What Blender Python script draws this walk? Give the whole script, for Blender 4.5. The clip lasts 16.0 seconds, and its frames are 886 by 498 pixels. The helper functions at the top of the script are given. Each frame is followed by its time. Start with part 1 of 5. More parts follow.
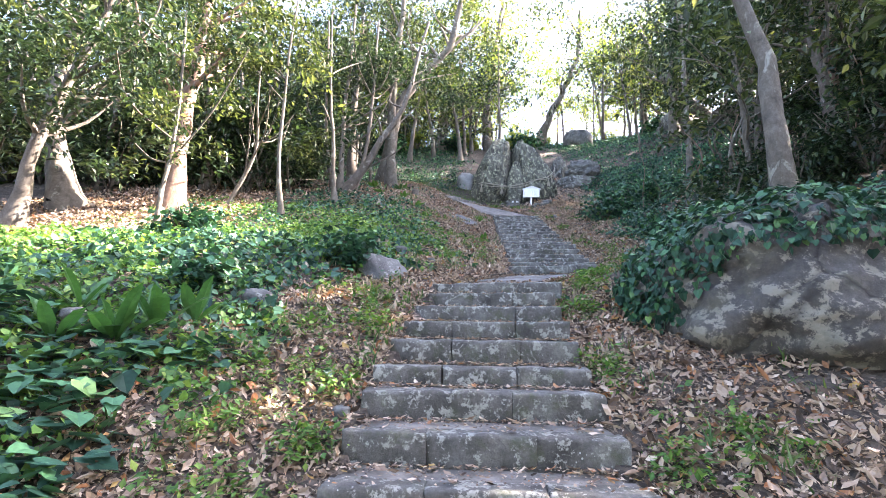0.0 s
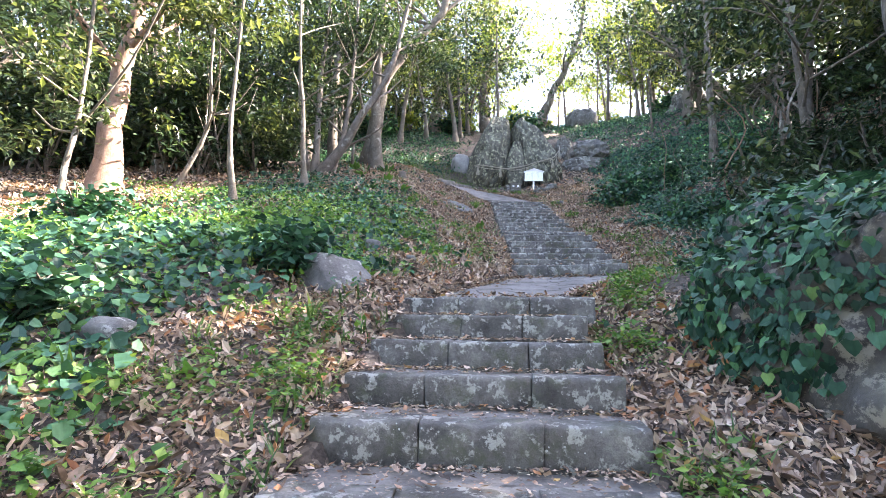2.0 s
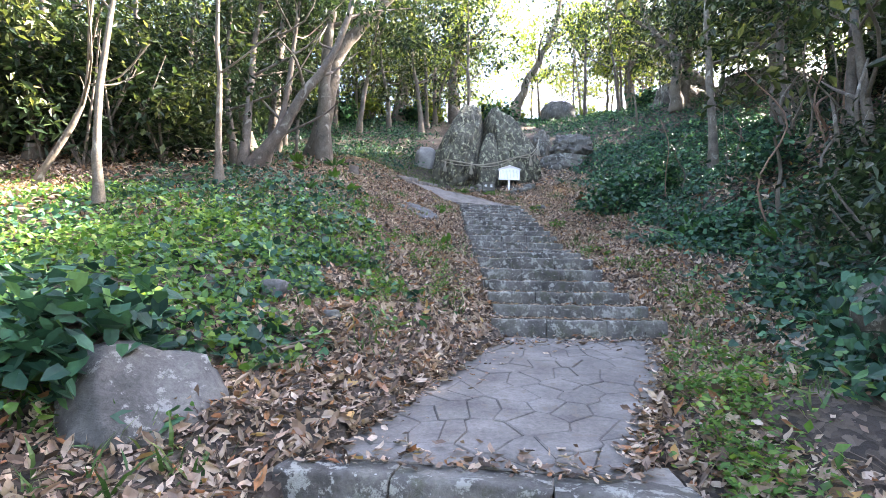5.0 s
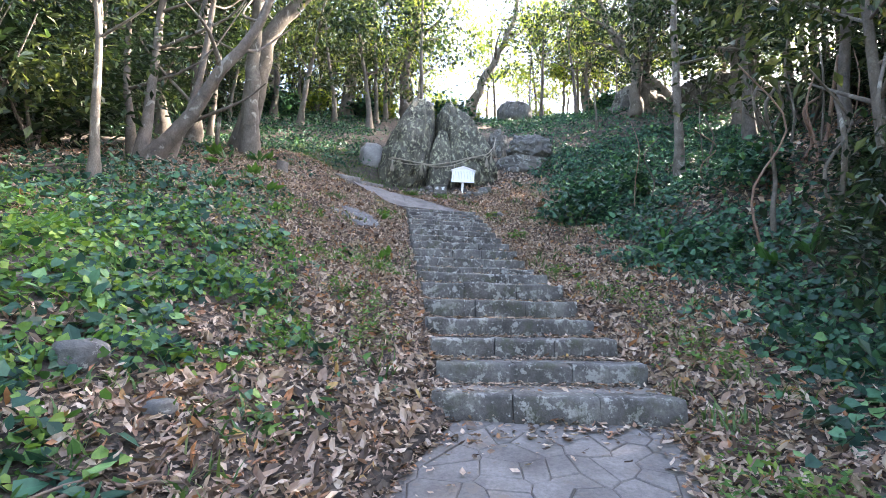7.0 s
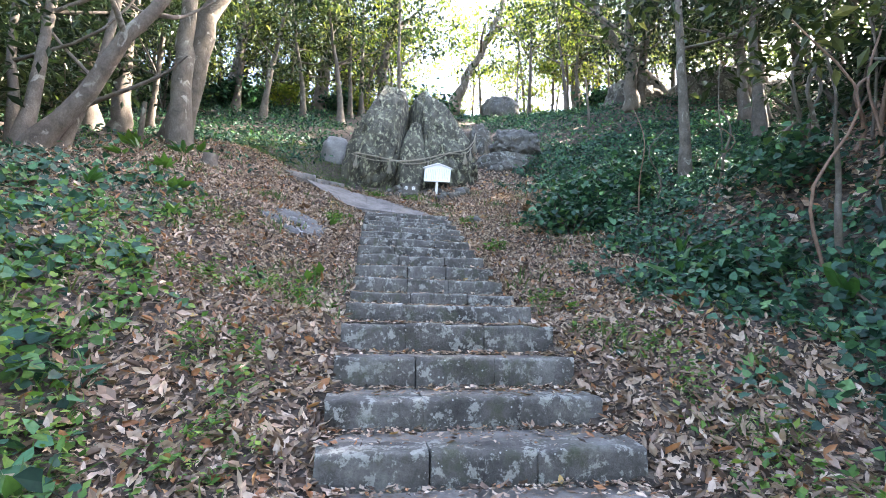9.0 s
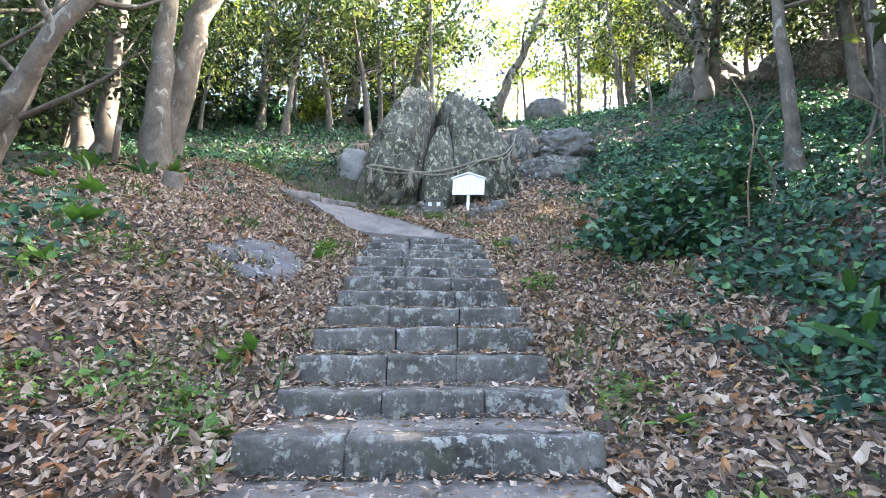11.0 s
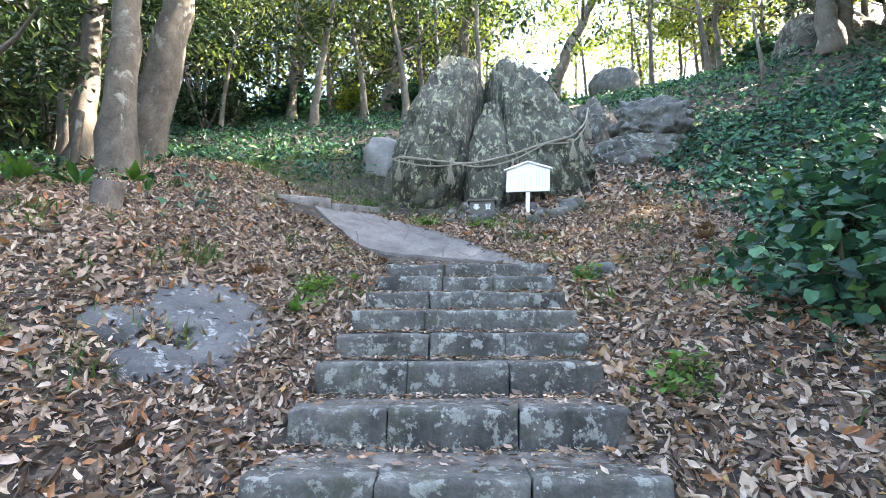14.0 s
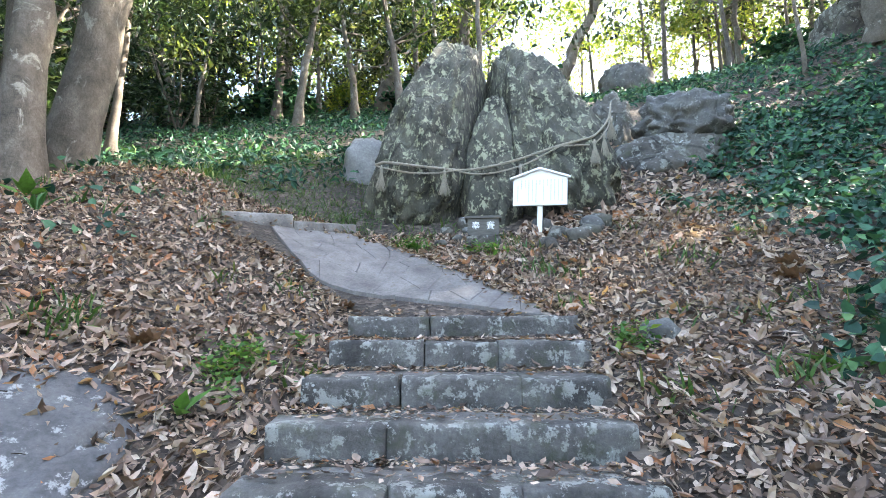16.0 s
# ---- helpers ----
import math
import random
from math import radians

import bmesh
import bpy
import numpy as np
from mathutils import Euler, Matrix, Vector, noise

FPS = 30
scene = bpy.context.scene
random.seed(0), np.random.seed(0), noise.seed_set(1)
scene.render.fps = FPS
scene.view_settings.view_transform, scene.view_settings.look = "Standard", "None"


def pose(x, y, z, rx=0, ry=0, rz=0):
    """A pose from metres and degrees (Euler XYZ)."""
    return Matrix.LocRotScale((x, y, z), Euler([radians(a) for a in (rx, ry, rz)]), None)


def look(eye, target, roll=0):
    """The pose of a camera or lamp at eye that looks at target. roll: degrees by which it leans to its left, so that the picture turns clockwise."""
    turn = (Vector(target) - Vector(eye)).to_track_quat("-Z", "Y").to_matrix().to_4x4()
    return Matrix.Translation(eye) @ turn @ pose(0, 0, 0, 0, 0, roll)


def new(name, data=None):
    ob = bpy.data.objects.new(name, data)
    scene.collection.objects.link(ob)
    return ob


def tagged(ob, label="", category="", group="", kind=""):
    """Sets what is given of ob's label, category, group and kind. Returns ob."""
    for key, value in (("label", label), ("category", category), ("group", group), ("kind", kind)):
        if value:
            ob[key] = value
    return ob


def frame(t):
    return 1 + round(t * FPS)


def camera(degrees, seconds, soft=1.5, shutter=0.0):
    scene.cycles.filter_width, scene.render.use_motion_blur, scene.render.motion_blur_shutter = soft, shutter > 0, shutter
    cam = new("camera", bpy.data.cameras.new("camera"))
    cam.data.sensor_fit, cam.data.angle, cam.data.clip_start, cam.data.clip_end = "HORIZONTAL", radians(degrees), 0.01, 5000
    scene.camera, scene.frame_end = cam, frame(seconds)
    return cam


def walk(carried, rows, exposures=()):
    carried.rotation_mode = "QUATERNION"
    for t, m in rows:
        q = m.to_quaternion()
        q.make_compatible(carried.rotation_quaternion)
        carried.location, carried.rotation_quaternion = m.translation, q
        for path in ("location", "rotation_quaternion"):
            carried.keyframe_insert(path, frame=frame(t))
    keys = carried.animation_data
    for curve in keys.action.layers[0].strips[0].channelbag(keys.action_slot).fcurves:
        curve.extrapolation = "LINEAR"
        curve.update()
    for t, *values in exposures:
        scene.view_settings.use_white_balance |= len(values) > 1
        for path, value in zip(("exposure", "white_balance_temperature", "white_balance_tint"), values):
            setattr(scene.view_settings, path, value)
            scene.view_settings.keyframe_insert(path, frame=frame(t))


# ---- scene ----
cam = camera(84.2, 16.0, soft=0.4)
PATH = [
    (0, (-0.036, -0.769, 0.745), (-0.115, 1.198, 1.102), 1.0),
    (0.5, (-0.018, -0.16, 0.795), (-0.094, 1.808, 1.144), 1.0),
    (1, (0.029, 0.409, 0.868), (-0.049, 2.379, 1.204), 1.0),
    (1.5, (0.069, 0.844, 1.075), (0.004, 2.818, 1.393), 1.1),
    (2, (0.077, 1.29, 1.225), (0.009, 3.265, 1.531), 0.8),
    (2.5, (0.141, 1.676, 1.371), (0.089, 3.654, 1.661), 0.7),
    (3, (0.141, 2.113, 1.468), (0.101, 4.092, 1.752), 0.7),
    (3.5, (0.215, 2.542, 1.606), (0.184, 4.523, 1.875), 0.8),
    (4, (0.202, 2.932, 1.717), (0.203, 4.914, 1.981), 0.7),
    (4.2, (0.183, 3.111, 1.812), (0.191, 5.092, 2.081), 0.7),
    (6.3, (0.308, 4.658, 2.407), (0.509, 6.628, 2.687), 1.2),
    (6.5, (0.334, 4.847, 2.449), (0.551, 6.816, 2.724), 1.1),
    (7, (0.479, 5.241, 2.608), (0.733, 7.205, 2.887), 1.1),
    (7.5, (0.631, 5.596, 2.783), (0.933, 7.553, 3.066), 1.0),
    (8, (0.753, 6.079, 2.944), (1.084, 8.032, 3.221), 0.9),
    (8.2, (0.807, 6.277, 2.958), (1.143, 8.23, 3.231), 1.3),
    (10.3, (1.719, 8.441, 3.451), (1.905, 10.405, 3.779), 0.2),
    (10.5, (1.748, 8.705, 3.522), (1.911, 10.671, 3.853), 0.3),
    (11, (1.846, 9.17, 3.679), (1.931, 11.138, 4.024), 0.2),
    (11.5, (1.906, 9.585, 3.85), (1.943, 11.555, 4.193), 0.1),
    (12, (1.892, 10.018, 3.986), (1.88, 11.991, 4.317), 0.0),
    (12.5, (1.947, 10.421, 4.065), (1.885, 12.395, 4.38), -0.0),
    (13, (1.925, 10.793, 4.178), (1.844, 12.767, 4.485), -0.1),
    (13.5, (1.932, 11.181, 4.36), (1.814, 13.153, 4.668), -0.2),
    (14, (1.98, 11.518, 4.535), (1.845, 13.491, 4.833), -0.2),
    (14.5, (1.953, 11.899, 4.625), (1.806, 13.874, 4.904), -0.3),
    (15, (2.024, 12.281, 4.728), (1.856, 14.256, 4.994), -0.3),
    (15.5, (2.05, 12.589, 4.895), (1.89, 14.562, 5.178), -0.2),
    (16, (2.014, 12.921, 5.074), (1.871, 14.893, 5.378), -0.2),
]
walk(cam, [(t, look(eye, target, roll)) for t, eye, target, roll in PATH], exposures=[(0, 4.12, 6800, 22), (4, 4.12, 7000, 20), (7, 4.12, 7000, 19), (11, 4.38, 7000, 15), (16, 4.38, 7000, 12)])

# ---- light ----
SUN_DIR = Vector((0.78, 0.27, 0.60)).normalized()          # towards the sun
world = bpy.data.worlds.new("sky")
scene.world = world
world.use_nodes = True
wn = world.node_tree
sky = wn.nodes.new("ShaderNodeTexSky")
sky.sky_type = "NISHITA"
sky.sun_disc = False
sky.sun_elevation = math.asin(SUN_DIR.z)
sky.sun_rotation = math.atan2(SUN_DIR.x, SUN_DIR.y)
sky.dust_density = 2.0
wn.links.new(sky.outputs[0], wn.nodes["Background"].inputs[0])
wn.nodes["Background"].inputs[1].default_value = 0.11
sun_data = bpy.data.lights.new("sun", "SUN")
sun_data.energy = 5.0
sun_data.angle = radians(0.6)
sun_data.color = (1.0, 0.93, 0.82)
sun = new("sun", sun_data)
sun.matrix_world = look(SUN_DIR * 60, (0, 0, 0))

# ---- materials ----


def material(name, rough=0.8):
    m = bpy.data.materials.new(name)
    m.use_nodes = True
    nt = m.node_tree
    p = nt.nodes["Principled BSDF"]
    p.inputs["Roughness"].default_value = rough
    return m, nt, p


def node(nt, kind, **kw):
    n = nt.nodes.new(kind)
    for k, v in kw.items():
        n.inputs[k.replace("_", " ")].default_value = v
    return n


def ramp(nt, source, stops):
    r = nt.nodes.new("ShaderNodeValToRGB")
    el = r.color_ramp.elements
    while len(el) < len(stops):
        el.new(0.5)
    for e, (pos, col) in zip(el, stops):
        e.position, e.color = pos, (*col, 1)
    nt.links.new(source, r.inputs[0])
    return r.outputs[0]


def mix(nt, fac, a, b, blend="MIX"):
    m = nt.nodes.new("ShaderNodeMix")
    m.data_type, m.blend_type = "RGBA", blend
    for sock, v in ((0, fac), (6, a), (7, b)):
        if isinstance(v, bpy.types.NodeSocket):
            nt.links.new(v, m.inputs[sock])
        else:
            m.inputs[sock].default_value = v if sock == 0 else (*v, 1)
    return m.outputs[2]


def place(nt, scale=(1, 1, 1), world_space=True):
    """Coordinates in metres, stretched by scale."""
    if world_space:
        src = nt.nodes.new("ShaderNodeNewGeometry").outputs["Position"]
    else:
        src = nt.nodes.new("ShaderNodeTexCoord").outputs["Object"]
    mp = nt.nodes.new("ShaderNodeMapping")
    mp.inputs["Scale"].default_value = scale
    nt.links.new(src, mp.inputs[0])
    return mp.outputs[0]


def tex_noise(nt, coord, scale, detail=5, rough=0.6, distortion=0.0):
    n = node(nt, "ShaderNodeTexNoise", Scale=scale, Detail=detail, Roughness=rough, Distortion=distortion)
    nt.links.new(coord, n.inputs["Vector"])
    return n.outputs["Fac"]


def tex_col(nt, coord, scale):
    n = node(nt, "ShaderNodeTexNoise", Scale=scale, Detail=4.0)
    nt.links.new(coord, n.inputs["Vector"])
    return n.outputs["Color"]


def tex_cells(nt, coord, scale, feature="F1", out="Distance", rand=1.0):
    n = node(nt, "ShaderNodeTexVoronoi", Scale=scale, Randomness=rand)
    n.feature = feature
    nt.links.new(coord, n.inputs["Vector"])
    return n.outputs[out]


def bump(nt, p, height, strength=0.5, distance=0.02):
    b = node(nt, "ShaderNodeBump", Strength=strength, Distance=distance)
    nt.links.new(height, b.inputs["Height"])
    nt.links.new(b.outputs[0], p.inputs["Normal"])


def stone_material(name, dark, mid, light, lichen, lichen_amount, scale=1.0, moss=None, streak=(1, 1, 1), spots=0.0, depth=0.015):
    m, nt, p = material(name, 0.9)
    c = place(nt, streak)
    big = tex_noise(nt, c, 1.6 * scale, 6, 0.62)
    fine = tex_noise(nt, c, 22 * scale, 8, 0.7)
    col = ramp(nt, big, [(0.3, dark), (0.5, mid), (0.72, light)])
    col = mix(nt, 0.75, col, ramp(nt, fine, [(0.25, (0.45, 0.45, 0.45)), (0.75, (1.45, 1.45, 1.4))]), "MULTIPLY")
    patch = tex_noise(nt, c, 5.5 * scale, 9, 0.74, 0.0)
    col = mix(nt, ramp(nt, patch, [(0.62 - lichen_amount, (0, 0, 0)), (0.66 - lichen_amount, (1, 1, 1))]), col, lichen)
    if moss:
        mo = tex_noise(nt, c, 3.1 * scale, 6, 0.7)
        col = mix(nt, ramp(nt, mo, [(0.52, (0, 0, 0)), (0.68, (0.8, 0.8, 0.8))]), col, moss)
    if spots:
        d = tex_cells(nt, c, 13 * scale)
        size = tex_noise(nt, c, 4 * scale, 3)
        lim = nt.nodes.new("ShaderNodeMath")
        lim.operation = "MULTIPLY_ADD"
        lim.inputs[1].default_value, lim.inputs[2].default_value = 0.9, -0.45 + spots
        nt.links.new(size, lim.inputs[0])
        less = nt.nodes.new("ShaderNodeMath")
        less.operation = "LESS_THAN"
        nt.links.new(d, less.inputs[0])
        nt.links.new(lim.outputs[0], less.inputs[1])
        col = mix(nt, less.outputs[0], col, (0.34, 0.35, 0.32))
    nt.links.new(col, p.inputs["Base Color"])
    crack = ramp(nt, tex_cells(nt, mix(nt, 0.25, c, tex_col(nt, c, 2.5 * scale)), 1.5 * scale, "DISTANCE_TO_EDGE"), [(0.0, (0.0, 0.0, 0.0)), (0.035, (1, 1, 1))])
    if depth > 0.04:
        col2 = mix(nt, 0.55, col, crack, "MULTIPLY")
        nt.links.new(col2, p.inputs["Base Color"])
        big = mix(nt, 0.35, big, crack)
    rough_h = mix(nt, 0.4, big, fine)
    bump(nt, p, rough_h, 0.9, depth)
    return m


def bark_material(name, dark, mid, light, lichen=(0.5, 0.52, 0.47), amount=0.0):
    m, nt, p = material(name, 0.92)
    c = place(nt, (1, 1, 0.75))
    a = tex_noise(nt, c, 4, 9, 0.75, 0.3)
    col = ramp(nt, a, [(0.3, dark), (0.5, mid), (0.7, light)])
    c2 = place(nt, (1, 1, 0.6))
    b = tex_noise(nt, c2, 3.2, 6, 0.65, 1.0)
    col = mix(nt, ramp(nt, b, [(0.6 - amount, (0, 0, 0)), (0.66 - amount, (0.9, 0.9, 0.9))]), col, lichen)
    f = tex_noise(nt, c, 40, 6, 0.7)
    col = mix(nt, 0.6, col, ramp(nt, f, [(0.3, (0.5, 0.5, 0.5)), (0.7, (1.35, 1.35, 1.35))]), "MULTIPLY")
    nt.links.new(col, p.inputs["Base Color"])
    bump(nt, p, mix(nt, 0.5, a, f), 0.9, 0.02)
    return m


def leaf_material(name, stops, rough=0.4, through_light=0.35, spec=0.5):
    m, nt, p = material(name, rough)
    geo = nt.nodes.new("ShaderNodeNewGeometry")
    col = ramp(nt, geo.outputs["Random Per Island"], stops)
    f = tex_noise(nt, place(nt), 30, 4, 0.6)
    col = mix(nt, 0.6, col, ramp(nt, f, [(0.25, (0.55, 0.55, 0.55)), (0.75, (1.35, 1.35, 1.3))]), "MULTIPLY")
    nt.links.new(col, p.inputs["Base Color"])
    p.inputs["Specular IOR Level"].default_value = spec
    if through_light:
        t = nt.nodes.new("ShaderNodeBsdfTranslucent")
        nt.links.new(mix(nt, 1.0, col, (1.4, 1.45, 0.8), "MULTIPLY"), t.inputs["Color"])
        s = nt.nodes.new("ShaderNodeMixShader")
        s.inputs[0].default_value = through_light
        nt.links.new(p.outputs[0], s.inputs[1])
        nt.links.new(t.outputs[0], s.inputs[2])
        nt.links.new(s.outputs[0], nt.nodes["Material Output"].inputs[0])
    return m


def plain_material(name, col, rough=0.7, var=0.25, scale=12, grain=(1, 1, 1)):
    m, nt, p = material(name, rough)
    n = tex_noise(nt, place(nt, grain), scale, 7, 0.7)
    lo, hi = [c * (1 - var) for c in col], [min(c * (1 + var), 0.95) for c in col]
    nt.links.new(ramp(nt, n, [(0.3, lo), (0.7, hi)]), p.inputs["Base Color"])
    bump(nt, p, n, 0.3, 0.004)
    return m


def soil_material():
    m, nt, p = material("leaf_mould", 0.95)
    c = place(nt)
    warp = tex_noise(nt, c, 9, 4)
    cells = node(nt, "ShaderNodeTexVoronoi", Scale=24.0)
    nt.links.new(mix(nt, 0.06, c, mix(nt, 1.0, (0, 0, 0), warp)), cells.inputs["Vector"])
    sep = nt.nodes.new("ShaderNodeSeparateColor")
    nt.links.new(cells.outputs["Color"], sep.inputs[0])
    col = ramp(nt, sep.outputs[0], [(0.0, (0.02, 0.015, 0.012)), (0.4, (0.05, 0.037, 0.028)), (0.75, (0.10, 0.075, 0.056)), (1.0, (0.19, 0.15, 0.115))])
    big = tex_noise(nt, c, 1.1, 6, 0.65)
    col = mix(nt, ramp(nt, big, [(0.42, (0, 0, 0)), (0.66, (0.85, 0.85, 0.85))]), col, (0.036, 0.028, 0.02))
    nt.links.new(col, p.inputs["Base Color"])
    bump(nt, p, mix(nt, 0.5, cells.outputs["Distance"], tex_noise(nt, c, 35, 6, 0.7)), 1.0, 0.03)
    return m


STEP = stone_material("step_stone", (0.034, 0.031, 0.028), (0.095, 0.09, 0.083), (0.2, 0.192, 0.176), (0.27, 0.27, 0.24), 0.085, 1.9, moss=(0.06, 0.066, 0.038), spots=0.03, depth=0.035)
TREAD = stone_material("tread_stone", (0.07, 0.063, 0.056), (0.15, 0.138, 0.125), (0.26, 0.245, 0.222), (0.15, 0.12, 0.095), 0.05, 2.2, depth=0.006)
PAVE = stone_material("paving", (0.085, 0.078, 0.073), (0.145, 0.133, 0.124), (0.21, 0.195, 0.182), (0.13, 0.11, 0.092), 0.05, 2.0, depth=0.008)
JOINT = stone_material("joint_earth", (0.05, 0.044, 0.038), (0.085, 0.073, 0.062), (0.13, 0.11, 0.092), (0.1, 0.08, 0.06), 0.0, 3.0)
ROCK = stone_material("lichened_rock", (0.022, 0.021, 0.016), (0.075, 0.073, 0.056), (0.165, 0.16, 0.12), (0.3, 0.305, 0.2), 0.09, 1.7, moss=(0.06, 0.058, 0.042), streak=(1, 1, 0.72), depth=0.08)
ROCK_SLAB = stone_material("slab_rock_grey", (0.045, 0.046, 0.048), (0.085, 0.086, 0.088), (0.14, 0.14, 0.14), (0.27, 0.275, 0.265), 0.05, 1.5, depth=0.03)
ROCK_PALE = stone_material("pale_grey_rock", (0.12, 0.12, 0.118), (0.19, 0.19, 0.185), (0.26, 0.258, 0.248), (0.3, 0.3, 0.28), 0.02, 1.2, depth=0.02)
ROCK_PATCHED = stone_material("patched_boulder_rock", (0.032, 0.029, 0.027), (0.062, 0.057, 0.052), (0.095, 0.087, 0.078), (0.195, 0.18, 0.143), 0.1, 0.85, moss=(0.1, 0.098, 0.07), spots=0.0, depth=0.055)
ROCK_GREY = stone_material("grey_rock", (0.05, 0.05, 0.048), (0.1, 0.099, 0.095), (0.155, 0.153, 0.145), (0.235, 0.235, 0.22), 0.05, 1.6, depth=0.03)
ROCK_BROWN = stone_material("brown_rock", (0.035, 0.032, 0.028), (0.08, 0.073, 0.062), (0.145, 0.135, 0.112), (0.21, 0.21, 0.18), 0.09, 1.0, moss=(0.075, 0.08, 0.05), spots=0.1, depth=0.05)
BARK_PALE = bark_material("pale_bark", (0.045, 0.037, 0.028), (0.105, 0.09, 0.07), (0.175, 0.153, 0.122), (0.26, 0.25, 0.21), 0.02)
BARK_DARK = bark_material("dark_bark", (0.045, 0.037, 0.03), (0.095, 0.08, 0.065), (0.16, 0.14, 0.115), (0.24, 0.23, 0.2), 0.0)
BARK_BROWN = bark_material("reddish_bark", (0.10, 0.06, 0.04), (0.19, 0.12, 0.085), (0.28, 0.19, 0.14), (0.32, 0.27, 0.22), 0.0)
LEAF_DARK = leaf_material("evergreen_leaves", [(0.0, (0.01, 0.021, 0.012)), (0.5, (0.02, 0.041, 0.021)), (0.85, (0.042, 0.075, 0.033)), (1.0, (0.11, 0.14, 0.06))], 0.4, 0.22, 0.35)
LEAF_MID = leaf_material("woodland_leaves", [(0.0, (0.016, 0.026, 0.011)), (0.5, (0.04, 0.058, 0.022)), (0.85, (0.085, 0.108, 0.04)), (1.0, (0.19, 0.19, 0.08))], 0.4, 0.35, 0.35)
# brighter yellow leaf copy: sun shining through the leaves is put into the colour
LEAF_SUN = leaf_material("backlit_yellow_green_leaves", [(0.0, (0.06, 0.1, 0.025)), (0.5, (0.12, 0.17, 0.04)), (1.0, (0.26, 0.26, 0.06))], 0.45, 0.6)
IVY = leaf_material("ivy_leaves", [(0.0, (0.01, 0.036, 0.026)), (0.55, (0.026, 0.082, 0.052)), (0.9, (0.06, 0.165, 0.08)), (1.0, (0.13, 0.24, 0.08))], 0.5, 0.15, 0.25)
HERB = leaf_material("herb_leaves", [(0.0, (0.04, 0.1, 0.028)), (0.6, (0.085, 0.185, 0.042)), (1.0, (0.2, 0.28, 0.065))], 0.5, 0.35, 0.25)
GRASS = leaf_material("grass_blades", [(0.0, (0.03, 0.085, 0.02)), (0.6, (0.06, 0.13, 0.03)), (1.0, (0.14, 0.17, 0.05))], 0.5, 0.3)
DEAD = leaf_material("dead_leaves", [(0.0, (0.035, 0.023, 0.017)), (0.22, (0.13, 0.085, 0.062)), (0.5, (0.3, 0.21, 0.157)), (0.85, (0.52, 0.415, 0.33)), (0.93, (0.27, 0.12, 0.06)), (0.98, (0.36, 0.17, 0.08)), (1.0, (0.42, 0.29, 0.11))], 0.6, 0.1, 0.35)
TWIG = plain_material("twig_wood", (0.13, 0.095, 0.07), 0.9)
SOIL = soil_material()
STRAW = plain_material("rice_straw", (0.28, 0.25, 0.19), 0.85, 0.4, 60)
WHITE = plain_material("white_paint", (0.8, 0.8, 0.78), 0.5, 0.05, 6)
INK = plain_material("grey_ink", (0.52, 0.52, 0.54), 0.8)
BOXWOOD = plain_material("weathered_wood", (0.10, 0.095, 0.08), 0.85, 0.4, 8, (1, 1, 6))

# ---- mesh helpers ----


def part(name, bm, mat, parent=None, label=""):
    me = bpy.data.meshes.new(name)
    bm.to_mesh(me)
    bm.free()
    me.materials.append(mat)
    ob = new(name, me)
    ob.parent = parent
    return tagged(ob, label)


def array_mesh(name, verts, faces, mat, parent=None, smooth=False):
    """A mesh object from arrays: verts n x 3, faces m x k."""
    verts, faces = np.asarray(verts, np.float32), np.asarray(faces, np.int32)
    me = bpy.data.meshes.new(name)
    me.vertices.add(len(verts))
    me.vertices.foreach_set("co", verts.ravel())
    k = faces.shape[1]
    me.loops.add(faces.size)
    me.loops.foreach_set("vertex_index", faces.ravel())
    me.polygons.add(len(faces))
    me.polygons.foreach_set("loop_start", np.arange(0, faces.size, k, dtype=np.int32))
    me.polygons.foreach_set("loop_total", np.full(len(faces), k, np.int32))
    me.polygons.foreach_set("use_smooth", np.full(len(faces), smooth))
    me.update(calc_edges=True)
    me.materials.append(mat)
    ob = new(name, me)
    ob.parent = parent
    return ob


def empty(name, at, label, category, group="", kind=""):
    ob = new(name)
    ob.location = at
    ob.empty_display_size = 0.1
    return tagged(ob, label, category, group, kind)


def settle(ob):
    """Parts built in world metres keep their place under a parent that has moved."""
    ob.matrix_parent_inverse = Matrix.Translation(ob.parent.location).inverted()
    return ob


LEAF_POINTED = (np.array([(0, 0, 0), (0.21, 0.42, 0.06), (0, 1, -0.04), (-0.21, 0.42, 0.06), (0, 0.45, 0)], float), np.array([(0, 1, 4), (1, 2, 4), (2, 3, 4), (3, 0, 4)]))
LEAF_CURLED = (np.array([(0, 0, 0.05), (0.24, 0.3, 0.16), (0.17, 0.75, 0.12), (0, 1, 0.2), (-0.2, 0.7, 0.02), (-0.24, 0.28, 0.1), (0, 0.5, 0)], float), np.array([(0, 1, 6), (1, 2, 6), (2, 3, 6), (3, 4, 6), (4, 5, 6), (5, 0, 6)]))
LEAF_ROLLED = (np.array([(0, 0, 0.02), (0.16, 0.25, 0.2), (0.2, 0.65, 0.17), (0.04, 1, 0.12), (-0.15, 0.6, 0.2), (-0.17, 0.25, 0.14), (0, 0.3, 0), (0, 0.7, 0)], float), np.array([(0, 1, 6), (1, 2, 7), (1, 7, 6), (2, 3, 7), (3, 4, 7), (4, 5, 6), (4, 6, 7), (5, 0, 6)]))
LEAF_FOLD = (np.array([(0, 0, 0), (0.22, 0.45, 0.07), (0, 1, -0.05), (-0.22, 0.45, 0.07)], float), np.array([(0, 1, 2), (0, 2, 3)]))
